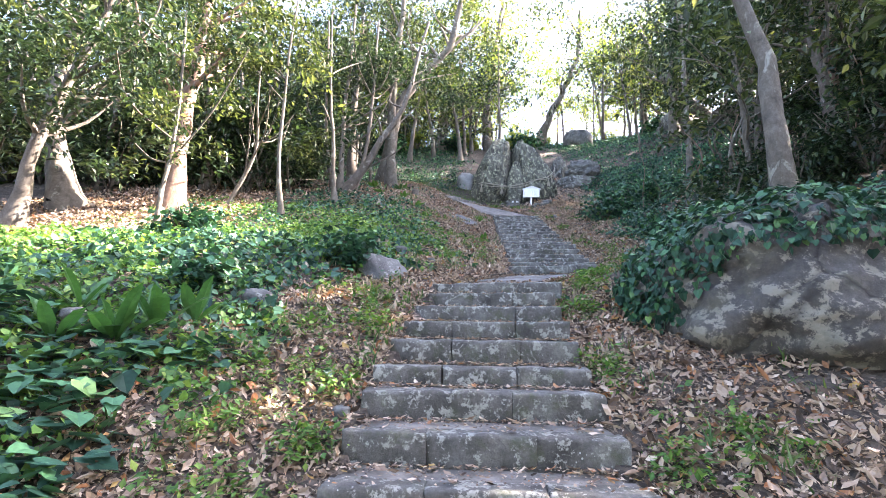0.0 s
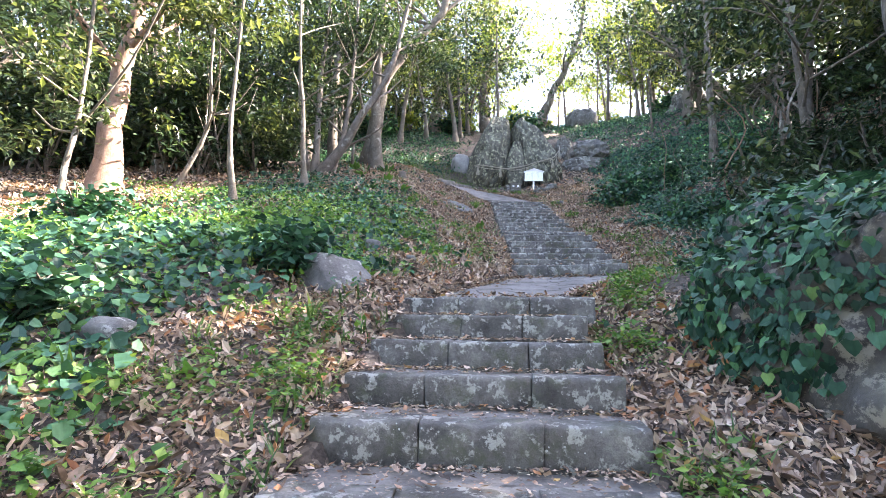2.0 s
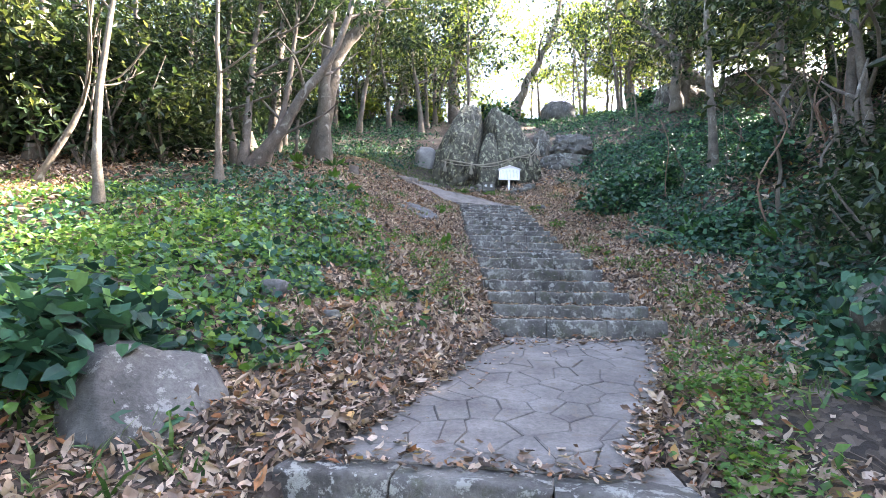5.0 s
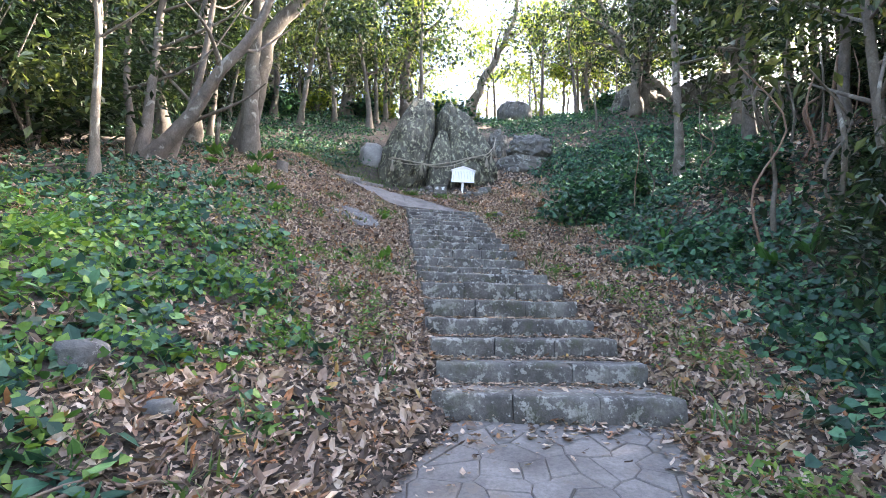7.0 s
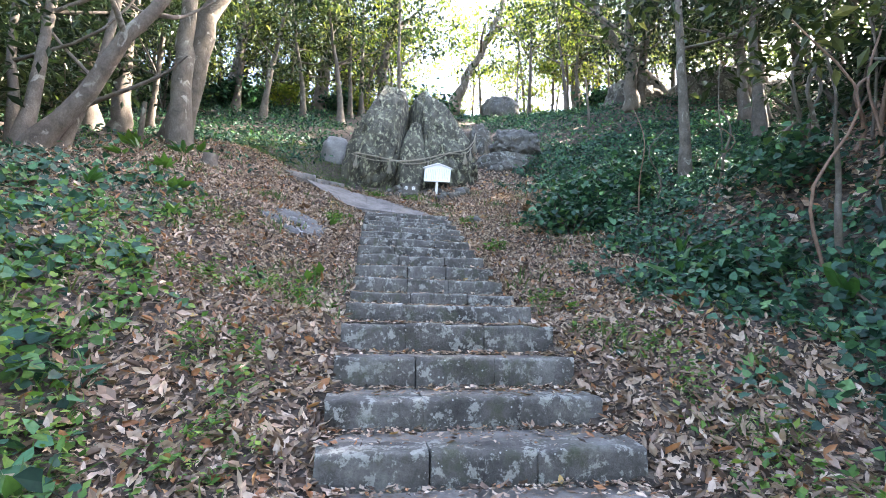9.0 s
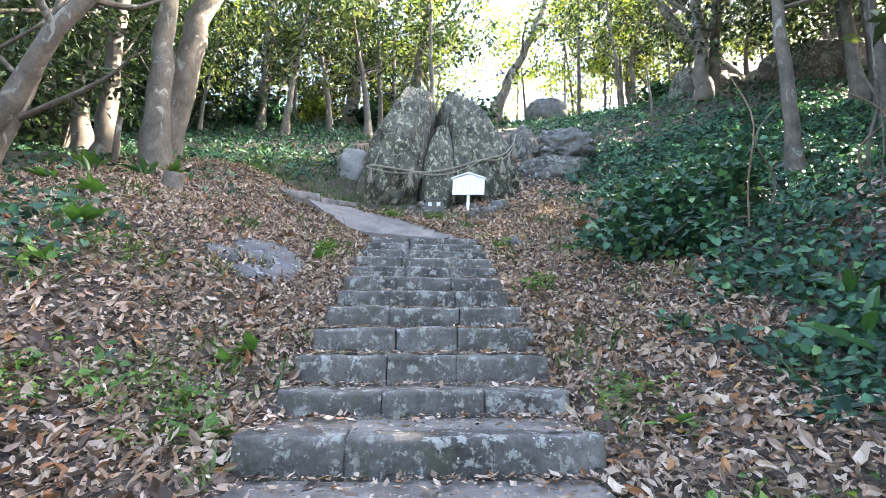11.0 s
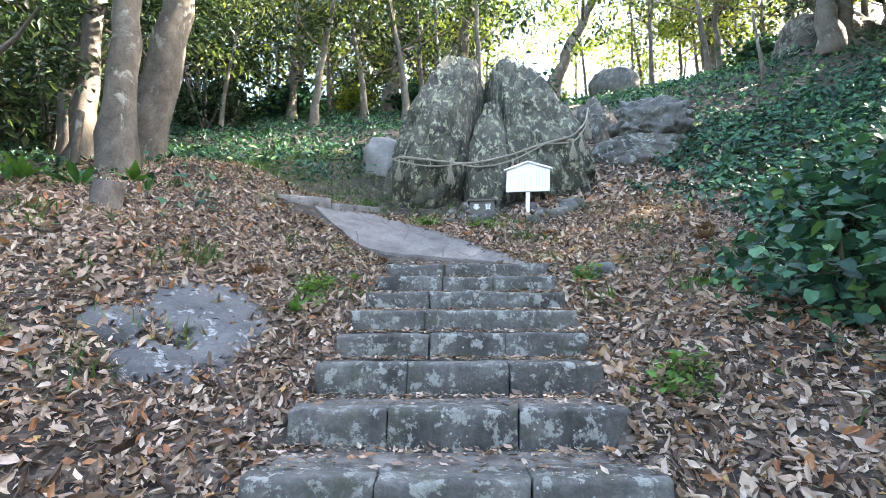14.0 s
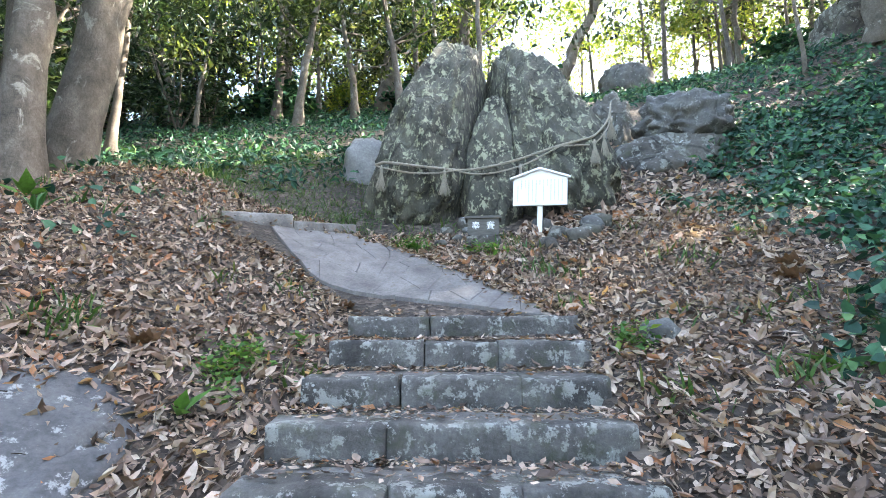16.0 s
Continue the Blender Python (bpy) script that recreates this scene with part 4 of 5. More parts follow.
def slope_turn(x, y, rot):
    """Tips flat-lying leaves to follow the slope."""
    e = 0.12
    gx, gy = (ground(x + e, y) - ground(x - e, y)) / (2 * e), (ground(x, y + e) - ground(x, y - e)) / (2 * e)
    n = np.stack([-gx, -gy, np.ones_like(gx)], -1)
    n /= np.linalg.norm(n, axis=1)[:, None]
    t = np.stack([np.ones_like(gx), np.zeros_like(gx), gx], -1)
    t /= np.linalg.norm(t, axis=1)[:, None]
    b = np.cross(n, t)
    return np.stack([t, b, n], -1) @ rot


def dead_leaves():
    for shape, count, up, label in ((LEAF_CURLED, 100000, 0.03, "thick litter of brown dead leaves on the earth"), (LEAF_ROLLED, 62000, 0.045, "loose curled dead leaves on top of the litter")):
        x, y = scatter(count, -4.4, 5.4, -1.0, 19.0)
        g = green_amount(x, y)
        near = np.clip(1.25 - np.abs(np.maximum(left_edge(y) - x, x - right_edge(y)) - 0.7) / 5, 0.15, 1)
        keep = (rng.random(len(x)) > g * 0.95) & ~paved(x, y) & (rng.random(len(x)) < near)
        x, y = x[keep], y[keep]
        n = len(x)
        z = ground(x, y) + rng.uniform(0.004, up, n)
        rot = slope_turn(x, y, turns(rng.uniform(0, 6.283, n), rng.normal(0.06, 0.5, n), rng.normal(0, 0.75, n)))
        ob = leaves("dead_leaves", shape, np.stack([x, y, z], -1), np.clip(rng.normal(0.069, 0.023, n), 0.025, 0.15), rot, DEAD, thin=rng.uniform(0.5, 1.2, n))
        tagged(ob, label, "leaf litter", kind="stuff")
    for label, n, box in (("drifts of reddish dead leaves under the trees", 26000, (-12, -5, 6, 17)), ("dead leaves lying on the bare shaded bank", 16000, (5.2, 13, 6.5, 16)), ("dead leaves lying round the boulders", 9000, (2.6, 7.6, 18.6, 22.6))):
        x, y = scatter(n, *box)
        keep = (rng.random(n) > green_amount(x, y) * 0.9) & ~paved(x, y)
        x, y = x[keep], y[keep]
        n = len(x)
        rot = slope_turn(x, y, turns(rng.uniform(0, 6.283, n), rng.normal(0.06, 0.5, n), rng.normal(0, 0.7, n)))
        tagged(leaves("dead_leaves", LEAF_FOLD, np.stack([x, y, ground(x, y) + rng.uniform(0.01, 0.05, n)], -1), rng.uniform(0.07, 0.15, n), rot, DEAD, thin=rng.uniform(0.7, 1.5, n)), label, "leaf litter", kind="stuff")
    # leaves blown over the edges of the paving
    for outline, surface, m, label in ((LANDING, landing_height, 1500, "dead leaves blown over the edges of the landing"), (PATH_UP, ramp_height, 1300, "dead leaves blown over the edges of the path")):
        k = rng.integers(0, len(outline), m)
        a, b = np.array(outline)[k], np.array(outline)[(k + 1) % len(outline)]
        p = a + (b - a) * rng.random((m, 1))
        p = p + (np.mean(outline, axis=0) - p) * (np.abs(rng.normal(0, 0.09, (m, 1))) - 0.05)
        z = np.array([surface(u, w) for u, w in p]) + rng.uniform(0.006, 0.025, m)
        ob = leaves("fallen_leaves", LEAF_CURLED, np.column_stack([p, z]), rng.uniform(0.025, 0.075, m), turns(rng.uniform(0, 6.283, m), rng.normal(0.03, 0.3, m), rng.normal(0, 0.35, m)), DEAD, thin=rng.uniform(0.6, 1.2, m))
        tagged(ob, label, "leaf litter", kind="stuff")
    # fine dead twigs through the litter
    x, y = scatter(5200, -4.5, 5.6, -0.8, 19)
    keep = (rng.random(len(x)) > green_amount(x, y) * 0.8) & ~paved(x, y)
    x, y = x[keep], y[keep]
    pieces = []
    for px, py, a, l in zip(x, y, rng.uniform(0, 6.283, len(x)), rng.uniform(0.08, 0.34, len(x))):
        qx, qy = px + math.cos(a) * l, py + math.sin(a) * l
        if paved(np.array([qx]), np.array([qy]))[0]:
            continue
        h = 0.02 + 0.03 * ((px * 37) % 1)
        mid = ((px + qx) / 2 + 0.02 * math.sin(px * 50), (py + qy) / 2 + 0.02 * math.cos(py * 50), 0.0)
        ends = [(px, py, float(ground(px, py)) + h), (mid[0], mid[1], float(ground(mid[0], mid[1])) + h + 0.012), (qx, qy, float(ground(qx, qy)) + h)]
        pieces.append(tube(ends, [0.0035, 0.003, 0.0018], 3))
    v, f = join(pieces)
    tagged(array_mesh("fine_twigs", v, f, TWIG), "fine dead twigs strewn through the leaf litter", "leaf litter", kind="stuff")
    # small broken bits between the whole leaves
    x, y = scatter(150000, -4.0, 5.2, -0.8, 18.8)
    keep = (rng.random(len(x)) > green_amount(x, y) * 0.95) & ~paved(x, y)
    x, y = x[keep], y[keep]
    n = len(x)
    rot = slope_turn(x, y, turns(rng.uniform(0, 6.283, n), rng.normal(0.05, 0.45, n), rng.normal(0, 0.6, n)))
    ob = leaves("leaf_fragments", LEAF_FOLD, np.stack([x, y, ground(x, y) + rng.uniform(0.006, 0.035, n)], -1), rng.uniform(0.02, 0.055, n), rot, DEAD, thin=rng.uniform(0.6, 1.4, n))
    tagged(ob, "broken bits of dead leaves on the earth", "leaf litter", kind="stuff")
    # on the treads, gathered at the foot of each riser
    px, py, pz = [], [], []
    for ys, zs in ((LOWER_Y, LOWER_Z), (UPPER_Y, UPPER_Z)):
        for k in range(len(ys) - 1):
            m = 260
            xx = rng.uniform(left_edge(ys[k]) + 0.02, right_edge(ys[k]) - 0.02, m)
            edge = rng.random(m) < 0.3
            xx = np.where(edge, np.where(rng.random(m) < 0.5, left_edge(ys[k]) + rng.exponential(0.1, m), right_edge(ys[k]) - rng.exponential(0.1, m)), xx)
            yy = ys[k + 1] - 0.02 - np.where(rng.random(m) < 0.3, rng.uniform(0, ys[k + 1] - ys[k], m), rng.exponential(0.08, m))
            ok = yy > ys[k] + 0.05
            px.append(xx[ok]); py.append(yy[ok]); pz.append(np.full(ok.sum(), zs[k] + 0.012))
    cx, cy, cz = [], [], []
    for ys, zs in ((LOWER_Y, LOWER_Z), (UPPER_Y, UPPER_Z)):
        for k in range(len(ys) - 1):
            m = 420
            cx.append(rng.uniform(left_edge(ys[k]) + 0.03, right_edge(ys[k]) - 0.03, m))
            cy.append(ys[k] + 0.04 + (ys[k + 1] - ys[k] - 0.05) * rng.random(m) ** 0.6)
            cz.append(np.full(m, zs[k] + 0.012))
    x, y, z = np.concatenate(cx), np.concatenate(cy), np.concatenate(cz)
    n = len(x)
    ob = leaves("leaf_fragments", LEAF_FOLD, np.stack([x, y, z], -1), rng.uniform(0.012, 0.035, n), turns(rng.uniform(0, 6.283, n), rng.normal(0.03, 0.2, n), rng.normal(0, 0.3, n)), DEAD, thin=rng.uniform(0.5, 1.8, n))
    tagged(ob, "crumbs of dead leaves strewn over the treads", "leaf litter", kind="stuff")
    m = 260
    lx, ly = rng.uniform(0.4, 2.5, m), 8.3 - rng.exponential(0.12, m)
    px.append(lx); py.append(ly); pz.append(np.array([landing_height(a, b) + 0.012 for a, b in zip(lx, ly)]))
    ly = rng.uniform(6.15, 8.5, 420)
    lx = -0.3 + (ly - 6.1) * 0.49 + rng.exponential(0.1, 420) - 0.05
    px.append(lx); py.append(ly); pz.append(np.array([landing_height(a, b) + 0.015 for a, b in zip(lx, ly)]))
    x, y, z = np.concatenate(px), np.concatenate(py), np.concatenate(pz)
    n = len(x)
    ob = leaves("fallen_leaves", LEAF_CURLED, np.stack([x, y, z], -1), np.clip(rng.normal(0.045, 0.02, n), 0.015, 0.1), turns(rng.uniform(0, 6.283, n), rng.normal(0.03, 0.2, n), rng.normal(0, 0.25, n)), DEAD, thin=rng.uniform(0.6, 1.1, n))
    tagged(ob, "dead leaves gathered at the back of the treads", "leaf litter", kind="stuff")


def green_cover():
    # broad ivy and herb leaves
    for name, label, mat, shape, n, size, lift, box in (
            ("ivy", "carpet of glossy dark ivy leaves on the slope", IVY, LEAF_ROUND, 95000, (0.05, 0.115), 0.3, (2.4, 12.5, 4, 21.5)),
            ("ivy", "patches of broad dark ivy leaves among dead leaves", IVY, LEAF_ROUND, 60000, (0.05, 0.13), 0.2, (-6, 1.5, 0, 19)),
            ("herbs", "carpet of bright green low herbs on the woodland floor", HERB, LEAF_ROUND, 80000, (0.03, 0.085), 0.2, (-8, 1, 0, 13)),
            ("far_ivy", "ivy spread over the upper hillside", IVY, LEAF_FOLD, 55000, (0.1, 0.2), 0.28, (-12, 18, 19, 34))):
        x, y = scatter(n, *box)
        g = green_amount(x, y)
        patch = soft_noise(x, y, 0.8, 4.0)
        if name == "ivy":
            g = g * np.where(x < left_edge(y), np.clip(0.6 - patch, 0.15, 1), 1)
        if name == "herbs":
            g = g * np.where(x < left_edge(y), np.clip(0.9 + patch, 0.3, 1), 0.25)
        keep = (rng.random(n) < g) & ~paved(x, y)
        x, y = x[keep], y[keep]
        m = len(x)
        z = ground(x, y) + 0.02 + lift * rng.random(m) ** 1.3 * np.clip(0.55 + 0.8 * soft_noise(x, y, 3.4, 1.0), 0.05, 1.3)
        rot = slope_turn(x, y, turns(rng.uniform(0, 6.283, m), rng.normal(-0.1, 0.6, m), rng.normal(0, 0.55, m)))
        tagged(leaves(name, shape, np.stack([x, y, z], -1), rng.uniform(*size, m), rot, mat), label, "ground cover", kind="stuff")
    # a mat of large ivy leaves beside the foot of the stairs
    x, y = scatter(900, -4.2, -1.9, 1.0, 3.3)
    ok = x < -2.0 - 0.25 * np.sin(3 * y)
    x, y = x[ok], y[ok]
    m = len(x)
    tagged(leaves("ivy", LEAF_HEART, np.stack([x, y, ground(x, y) + rng.uniform(0.05, 0.2, m)], -1), rng.uniform(0.1, 0.19, m), turns(rng.uniform(0, 6.283, m), rng.normal(-0.1, 0.25, m), rng.normal(0, 0.25, m)), IVY), "mat of large dark heart-shaped ivy leaves", "ground cover", kind="stuff")
    # grass and seedlings among the litter
    cx, cy = scatter(700, -5, 6.0, -0.8, 20)
    ok = ~paved(cx, cy) & (rng.random(700) < 0.35 + 0.65 * (soft_noise(cx, cy, 1.1, 3.0) > 0.1))
    cx, cy = np.repeat(cx[ok], 26), np.repeat(cy[ok], 26)
    cx, cy = cx + rng.normal(0, 0.09, len(cx)), cy + rng.normal(0, 0.09, len(cy))
    ok = ~paved(cx, cy)
    cx, cy = cx[ok], cy[ok]
    n = len(cx)
    rot = turns(rng.uniform(0, 6.283, n), rng.normal(0.9, 0.35, n), rng.normal(0, 0.4, n))
    tagged(leaves("grass_tufts", BLADE, np.stack([cx, cy, ground(cx, cy)], -1), rng.uniform(0.08, 0.2, n), rot, GRASS, thin=rng.uniform(1, 2.4, n)), "small tufts of green grass among the dead leaves", "grass", kind="stuff")


def weeds():
    """Patches of small fresh weeds beside the steps, each a sprig of leaves on thin stems."""
    at, size = [], []
    for x, y, rx, ry, n in ((-1.2, 3.3, 0.35, 0.3, 70), (-1.7, 2.5, 0.4, 0.3, 60), (-0.98, 4.4, 0.2, 0.25, 50), (-1.15, 5.1, 0.3, 0.3, 60), (-2.0, 3.3, 0.4, 0.35, 60), (-1.35, 1.9, 0.35, 0.25, 60), (-1.05, 2.45, 0.2, 0.2, 40),
                           (-1.6, 4.2, 0.4, 0.3, 60), (1.3, 2.3, 0.25, 0.2, 34), (1.7, 2.6, 0.3, 0.25, 34), (1.2, 3.5, 0.12, 0.3, 40), (1.35, 5.0, 0.2, 0.3, 60), (1.65, 5.9, 0.25, 0.35, 90), (1.95, 6.6, 0.3, 0.4, 90), (2.35, 7.4, 0.3, 0.4, 50),
                           (3.1, 12.2, 0.2, 0.2, 30), (3.12, 14.45, 0.16, 0.14, 40), (0.52, 15.9, 0.16, 0.25, 60), (0.42, 12.25, 0.25, 0.2, 40), (-0.25, 12.0, 0.4, 0.3, 50), (0.25, 10.4, 0.3, 0.3, 40), (-0.2, 9.4, 0.3, 0.5, 50),
                           (0.45, 9.6, 0.2, 0.4, 40), (3.0, 16.2, 0.12, 0.2, 22), (1.25, 18.4, 0.25, 0.15, 40), (2.1, 18.15, 0.2, 0.12, 30), (3.2, 9.2, 0.3, 0.6, 50), (3.4, 10.6, 0.3, 0.6, 50), (-1.0, 13.6, 0.5, 0.5, 50)):
        px, py = rng.normal(x, rx * 0.6, n), rng.normal(y, ry * 0.6, n)
        ok = ~paved(px, py)
        at.append(np.stack([px[ok], py[ok], ground(px[ok], py[ok])], -1))
        size.append(rng.uniform(0.6, 1.3, ok.sum()))
    at, size = np.vstack(at), np.concatenate(size)
    m = 9
    n = len(at) * m
    base = np.repeat(at, m, 0) + rng.normal(0, 0.03, (n, 3)) * np.array([1, 1, 0])
    base[:, 2] += rng.uniform(0.02, 0.13, n) * np.repeat(size, m)
    rot = turns(rng.uniform(0, 6.283, n), rng.normal(0.1, 0.45, n), rng.normal(0, 0.4, n))
    tagged(leaves("weeds", LEAF_POINTED, base, rng.uniform(0.025, 0.065, n) * np.repeat(size, m), rot, HERB, thin=rng.uniform(0.9, 1.7, n)), "patches of small fresh green weeds beside the steps", "weeds", kind="stuff")


def path_grass():
    """Short grass beyond the top of the path."""
    x, y = scatter(9000, -2.8, 0.7, 18.6, 22)
    x, y = x[~paved(x, y)], y[~paved(x, y)]
    n = len(x)
    tagged(leaves("short_grass", BLADE, np.stack([x, y, ground(x, y)], -1), rng.uniform(0.05, 0.12, n), turns(rng.uniform(0, 6.283, n), rng.normal(0.7, 0.35, n), rng.normal(0, 0.4, n)), GRASS, thin=rng.uniform(1, 2.2, n)), "short trodden green grass beyond the path", "grass", kind="stuff")


def boulder_ivy():
    """Ivy that hangs over the big boulder's top and sides."""
    for src in [o for o in scene.objects if o.name.startswith("ivy_boulder")]:
        me = src.data
        c = np.empty(len(me.polygons) * 3)
        nn = np.empty(len(me.polygons) * 3)
        me.polygons.foreach_get("center", c)
        me.polygons.foreach_get("normal", nn)
        c, nn = c.reshape(-1, 3), nn.reshape(-1, 3)
        first = src.name == "ivy_boulder"
        top = 1.66 if first else 0.5
        side = np.clip((2.75 - c[:, 0]) / 0.5, 0, 1) * np.clip((c[:, 1] - 3.5) / 0.6, 0, 1)
        line = top + 0.22 * soft_noise(c[:, 0] + c[:, 2], c[:, 1], 2.2, 0.5) - 0.95 * side - np.where(c[:, 0] > 4.5, 0.9, 0)
        w = np.where(c[:, 2] > line, 1.0, 0.0) * np.where(nn[:, 2] > -0.4, 1, 0)
        area = np.empty(len(me.polygons))
        me.polygons.foreach_get("area", area)
        w = w * area
        n = 9000 if first else 2600
        pick = rng.choice(len(c), n, p=w / w.sum())
        at = c[pick] + nn[pick] * rng.uniform(0.01, 0.13, n)[:, None] + rng.normal(0, 0.03, (n, 3))
        yaw = np.arctan2(-nn[pick][:, 0], nn[pick][:, 1]) + rng.normal(0, 0.7, n)
        rot = turns(yaw, -np.arccos(np.clip(nn[pick][:, 2], -1, 1)) + rng.normal(0.1, 0.35, n), rng.normal(0, 0.35, n))
        tagged(leaves("hanging_ivy", LEAF_HEART, at, rng.uniform(0.045, 0.1, n), rot, IVY), "dense ivy hanging over a boulder", "ivy", kind="stuff")


dead_leaves()
green_cover()
weeds()
path_grass()
boulder_ivy()

# ---- the shrine things at the rock ----


def rock_front(x, z):
    """How far forward the split rock's face stands at x, z."""
    best = 99.0
    for o in scene.objects:
        if o.name.startswith("lobe"):
            co = np.empty(len(o.data.vertices) * 3)
            o.data.vertices.foreach_get("co", co)
            co = co.reshape(-1, 3)
            near = (co[:, 0] - x) ** 2 + (co[:, 2] - z) ** 2 < 0.006
            if near.any():
                best = min(best, float(co[near, 1].min()))
    return best if best < 90 else 20.0


def rope_arrays(path, radius):
    """Three strands laid round one another."""
    pieces = []
    n = len(path)
    for k in range(3):
        ph = np.arange(n) * 0.9 + k * 2.094
        off = np.stack([np.zeros(n), np.cos(ph), np.sin(ph)], -1) * radius * 0.55
        pieces.append(tube(path + off, np.full(n, radius * 0.62), 6))
    return join(pieces)


def build_rope():
    knots = []
    for x, z in ((0.62, 7.25), (0.8, 7.22), (1.15, 7.14), (1.5, 7.12), (1.85, 7.12), (2.2, 7.17), (2.6, 7.27), (3.0, 7.38), (3.35, 7.47), (3.6, 7.58)):
        knots.append((x, rock_front(x, z) - 0.035, z))
    for i in range(1, len(knots) - 1):
        x, y, z = knots[i]
        knots[i] = (x, min(y, (knots[i - 1][1] + knots[i + 1][1]) / 2 + 0.05), z)
    knots += [(3.85, knots[-1][1] + 0.25, 7.9), (4.0, knots[-1][1] + 0.6, 8.3)]
    path = curve_points(knots, 150)
    v, f = rope_arrays(path, 0.018)
    ob = array_mesh("straw_rope", v, f, STRAW, smooth=True)
    tagged(ob, "twisted pale straw rope slung round the split rock", "rope")
    low = path.copy()
    low[:, 2] -= 0.11 * np.abs(np.sin(np.linspace(0, 3 * np.pi, len(low)))) ** 0.7
    low[:, 1] -= 0.02
    v, f = rope_arrays(low, 0.012)
    tagged(array_mesh("straw_rope", v, f, STRAW, smooth=True), "thin twisted straw cord sagging under a thicker rope", "rope")
    r = np.random.default_rng(3)
    for k, t in enumerate((0.07, 0.3, 0.55, 0.8, 0.87, 0.94)):
        top = low[int(t * 149)] + np.array([0, -0.03, -0.01])
        if t < 0.85:
            top[1] = min(top[1], rock_front(top[0], top[2] - 0.15) - 0.05, rock_front(top[0], top[2] - 0.3) - 0.06)
        pieces = []
        for q in range(70):
            a, d = r.uniform(0, 6.283), r.uniform(0, 1) ** 0.5
            end = top + np.array([math.cos(a) * 0.075 * d, math.sin(a) * 0.04 * d - 0.015, -r.uniform(0.27, 0.34)])
            mid = top + np.array([math.cos(a) * 0.028 * d, math.sin(a) * 0.02 * d, -0.12])
            pieces.append(tube([top, mid, end], [0.004, 0.005, 0.004], 3))
        pieces.append(tube([top + (0, 0, 0.03), top + (0, 0, -0.02), top + (0, 0, -0.05)], [0.01, 0.024, 0.02], 8))
        v, f = join(pieces)
        tagged(array_mesh("straw_tassel", v, f, STRAW), "pale straw tassel hanging from the rope", "tassel", "tassels on the rope")


def build_sign():
    z0 = float(ground(2.78, 18.95))
    sign = empty("notice_board", (2.76, 18.88, z0), "white painted wooden notice board on a white post", "sign")
    sign.rotation_euler = (0, radians(3), radians(-14))

    def slab(name, pts, y0, y1, mat):
        bm = bmesh.new()
        a = [bm.verts.new((x, y0, z)) for x, z in pts]
        b = [bm.verts.new((x, y1, z)) for x, z in pts]
        bm.faces.new(a)
        bm.faces.new(b[::-1])
        for i in range(len(pts)):
            j = (i + 1) % len(pts)
            bm.faces.new((a[j], a[i], b[i], b[j]))
        bmesh.ops.recalc_face_normals(bm, faces=list(bm.faces))
        bmesh.ops.bevel(bm, geom=list(bm.edges), offset=0.003, segments=1, affect="EDGES")
        return part(name, bm, mat, sign)

    slab("board", [(-0.33, 0.34), (0.33, 0.34), (0.33, 0.68), (0.0, 0.79), (-0.33, 0.68)], -0.02, 0.02, WHITE)
    slab("post", [(-0.03, -0.25), (0.03, -0.25), (0.03, 0.5), (-0.03, 0.5)], 0.021, 0.075, WHITE)
    for s in (-1, 1):
        slab("roof_board", [(0.0, 0.815), (s * 0.37, 0.69), (s * 0.37, 0.665), (0.0, 0.79)], -0.06, 0.06, WHITE)
    r = random.Random(2)
    for k in range(13):
        x = -0.27 + k * 0.045
        top = 0.66 if k else 0.6
        bm = bmesh.new()
        z = top
        while z > 0.4:
            l = r.uniform(0.012, 0.03)
            bmesh.ops.create_cube(bm, size=1, matrix=Matrix.Translation((x, -0.021, z - l / 2)) @ Matrix.Diagonal((0.012, 0.003, l, 1)))
            z -= l + 0.008
            if r.random() < 0.07:
                break
        part("line_of_writing", bm, INK, sign, "row of small grey writing")


def build_box():
    z0 = float(ground(2.08, 18.6))
    box = empty("offertory_box", (2.08, 18.6, z0), "small weathered dark offertory box with white characters", "box")
    box.rotation_euler = (0, 0, radians(-2))

    def block(name, c, d, mat, bev=0.004):
        bm = bmesh.new()
        bmesh.ops.create_cube(bm, size=1, matrix=Matrix.Translation(c) @ Matrix.Diagonal((*d, 1)))
        bmesh.ops.bevel(bm, geom=list(bm.edges), offset=bev, segments=2, affect="EDGES")
        return part(name, bm, mat, box)

    block("body", (0, 0, 0.2), (0.36, 0.24, 0.2), BOXWOOD)
    for c, d in (((0, -0.125, 0.31), (0.42, 0.03, 0.03)), ((0, 0.125, 0.31), (0.42, 0.03, 0.03)), ((-0.195, 0, 0.31), (0.03, 0.22, 0.03)), ((0.195, 0, 0.31), (0.03, 0.22, 0.03))):
        block("rim", c, d, BOXWOOD)
    for k in range(5):
        block("grate_bar", (-0.14 + 0.07 * k, 0, 0.304), (0.022, 0.22, 0.012), BOXWOOD, 0.002)
    for ch, x in (("\u5949", -0.085), ("\u8cfd", 0.085)):
        cu = bpy.data.curves.new("character", "FONT")
        cu.body, cu.size, cu.align_x, cu.align_y, cu.extrude = ch, 0.1, "CENTER", "CENTER", 0.001
        tmp = new("character", cu)
        me = bpy.data.meshes.new_from_object(tmp.evaluated_get(bpy.context.evaluated_depsgraph_get()))
        bpy.data.objects.remove(tmp)
        me.materials.append(WHITE)
        ob = new("character", me)
        ob.parent = box
        ob.matrix_basis = pose(x, -0.1225, 0.205, 90)
    s = rock("stone", "squared dark stone block under the offertory box", (2.08, 18.6, z0 + 0.02), (0.2, 0.15, 0.085), 201, ROCK_BROWN, power=6, rough=0.04, cuts=4)


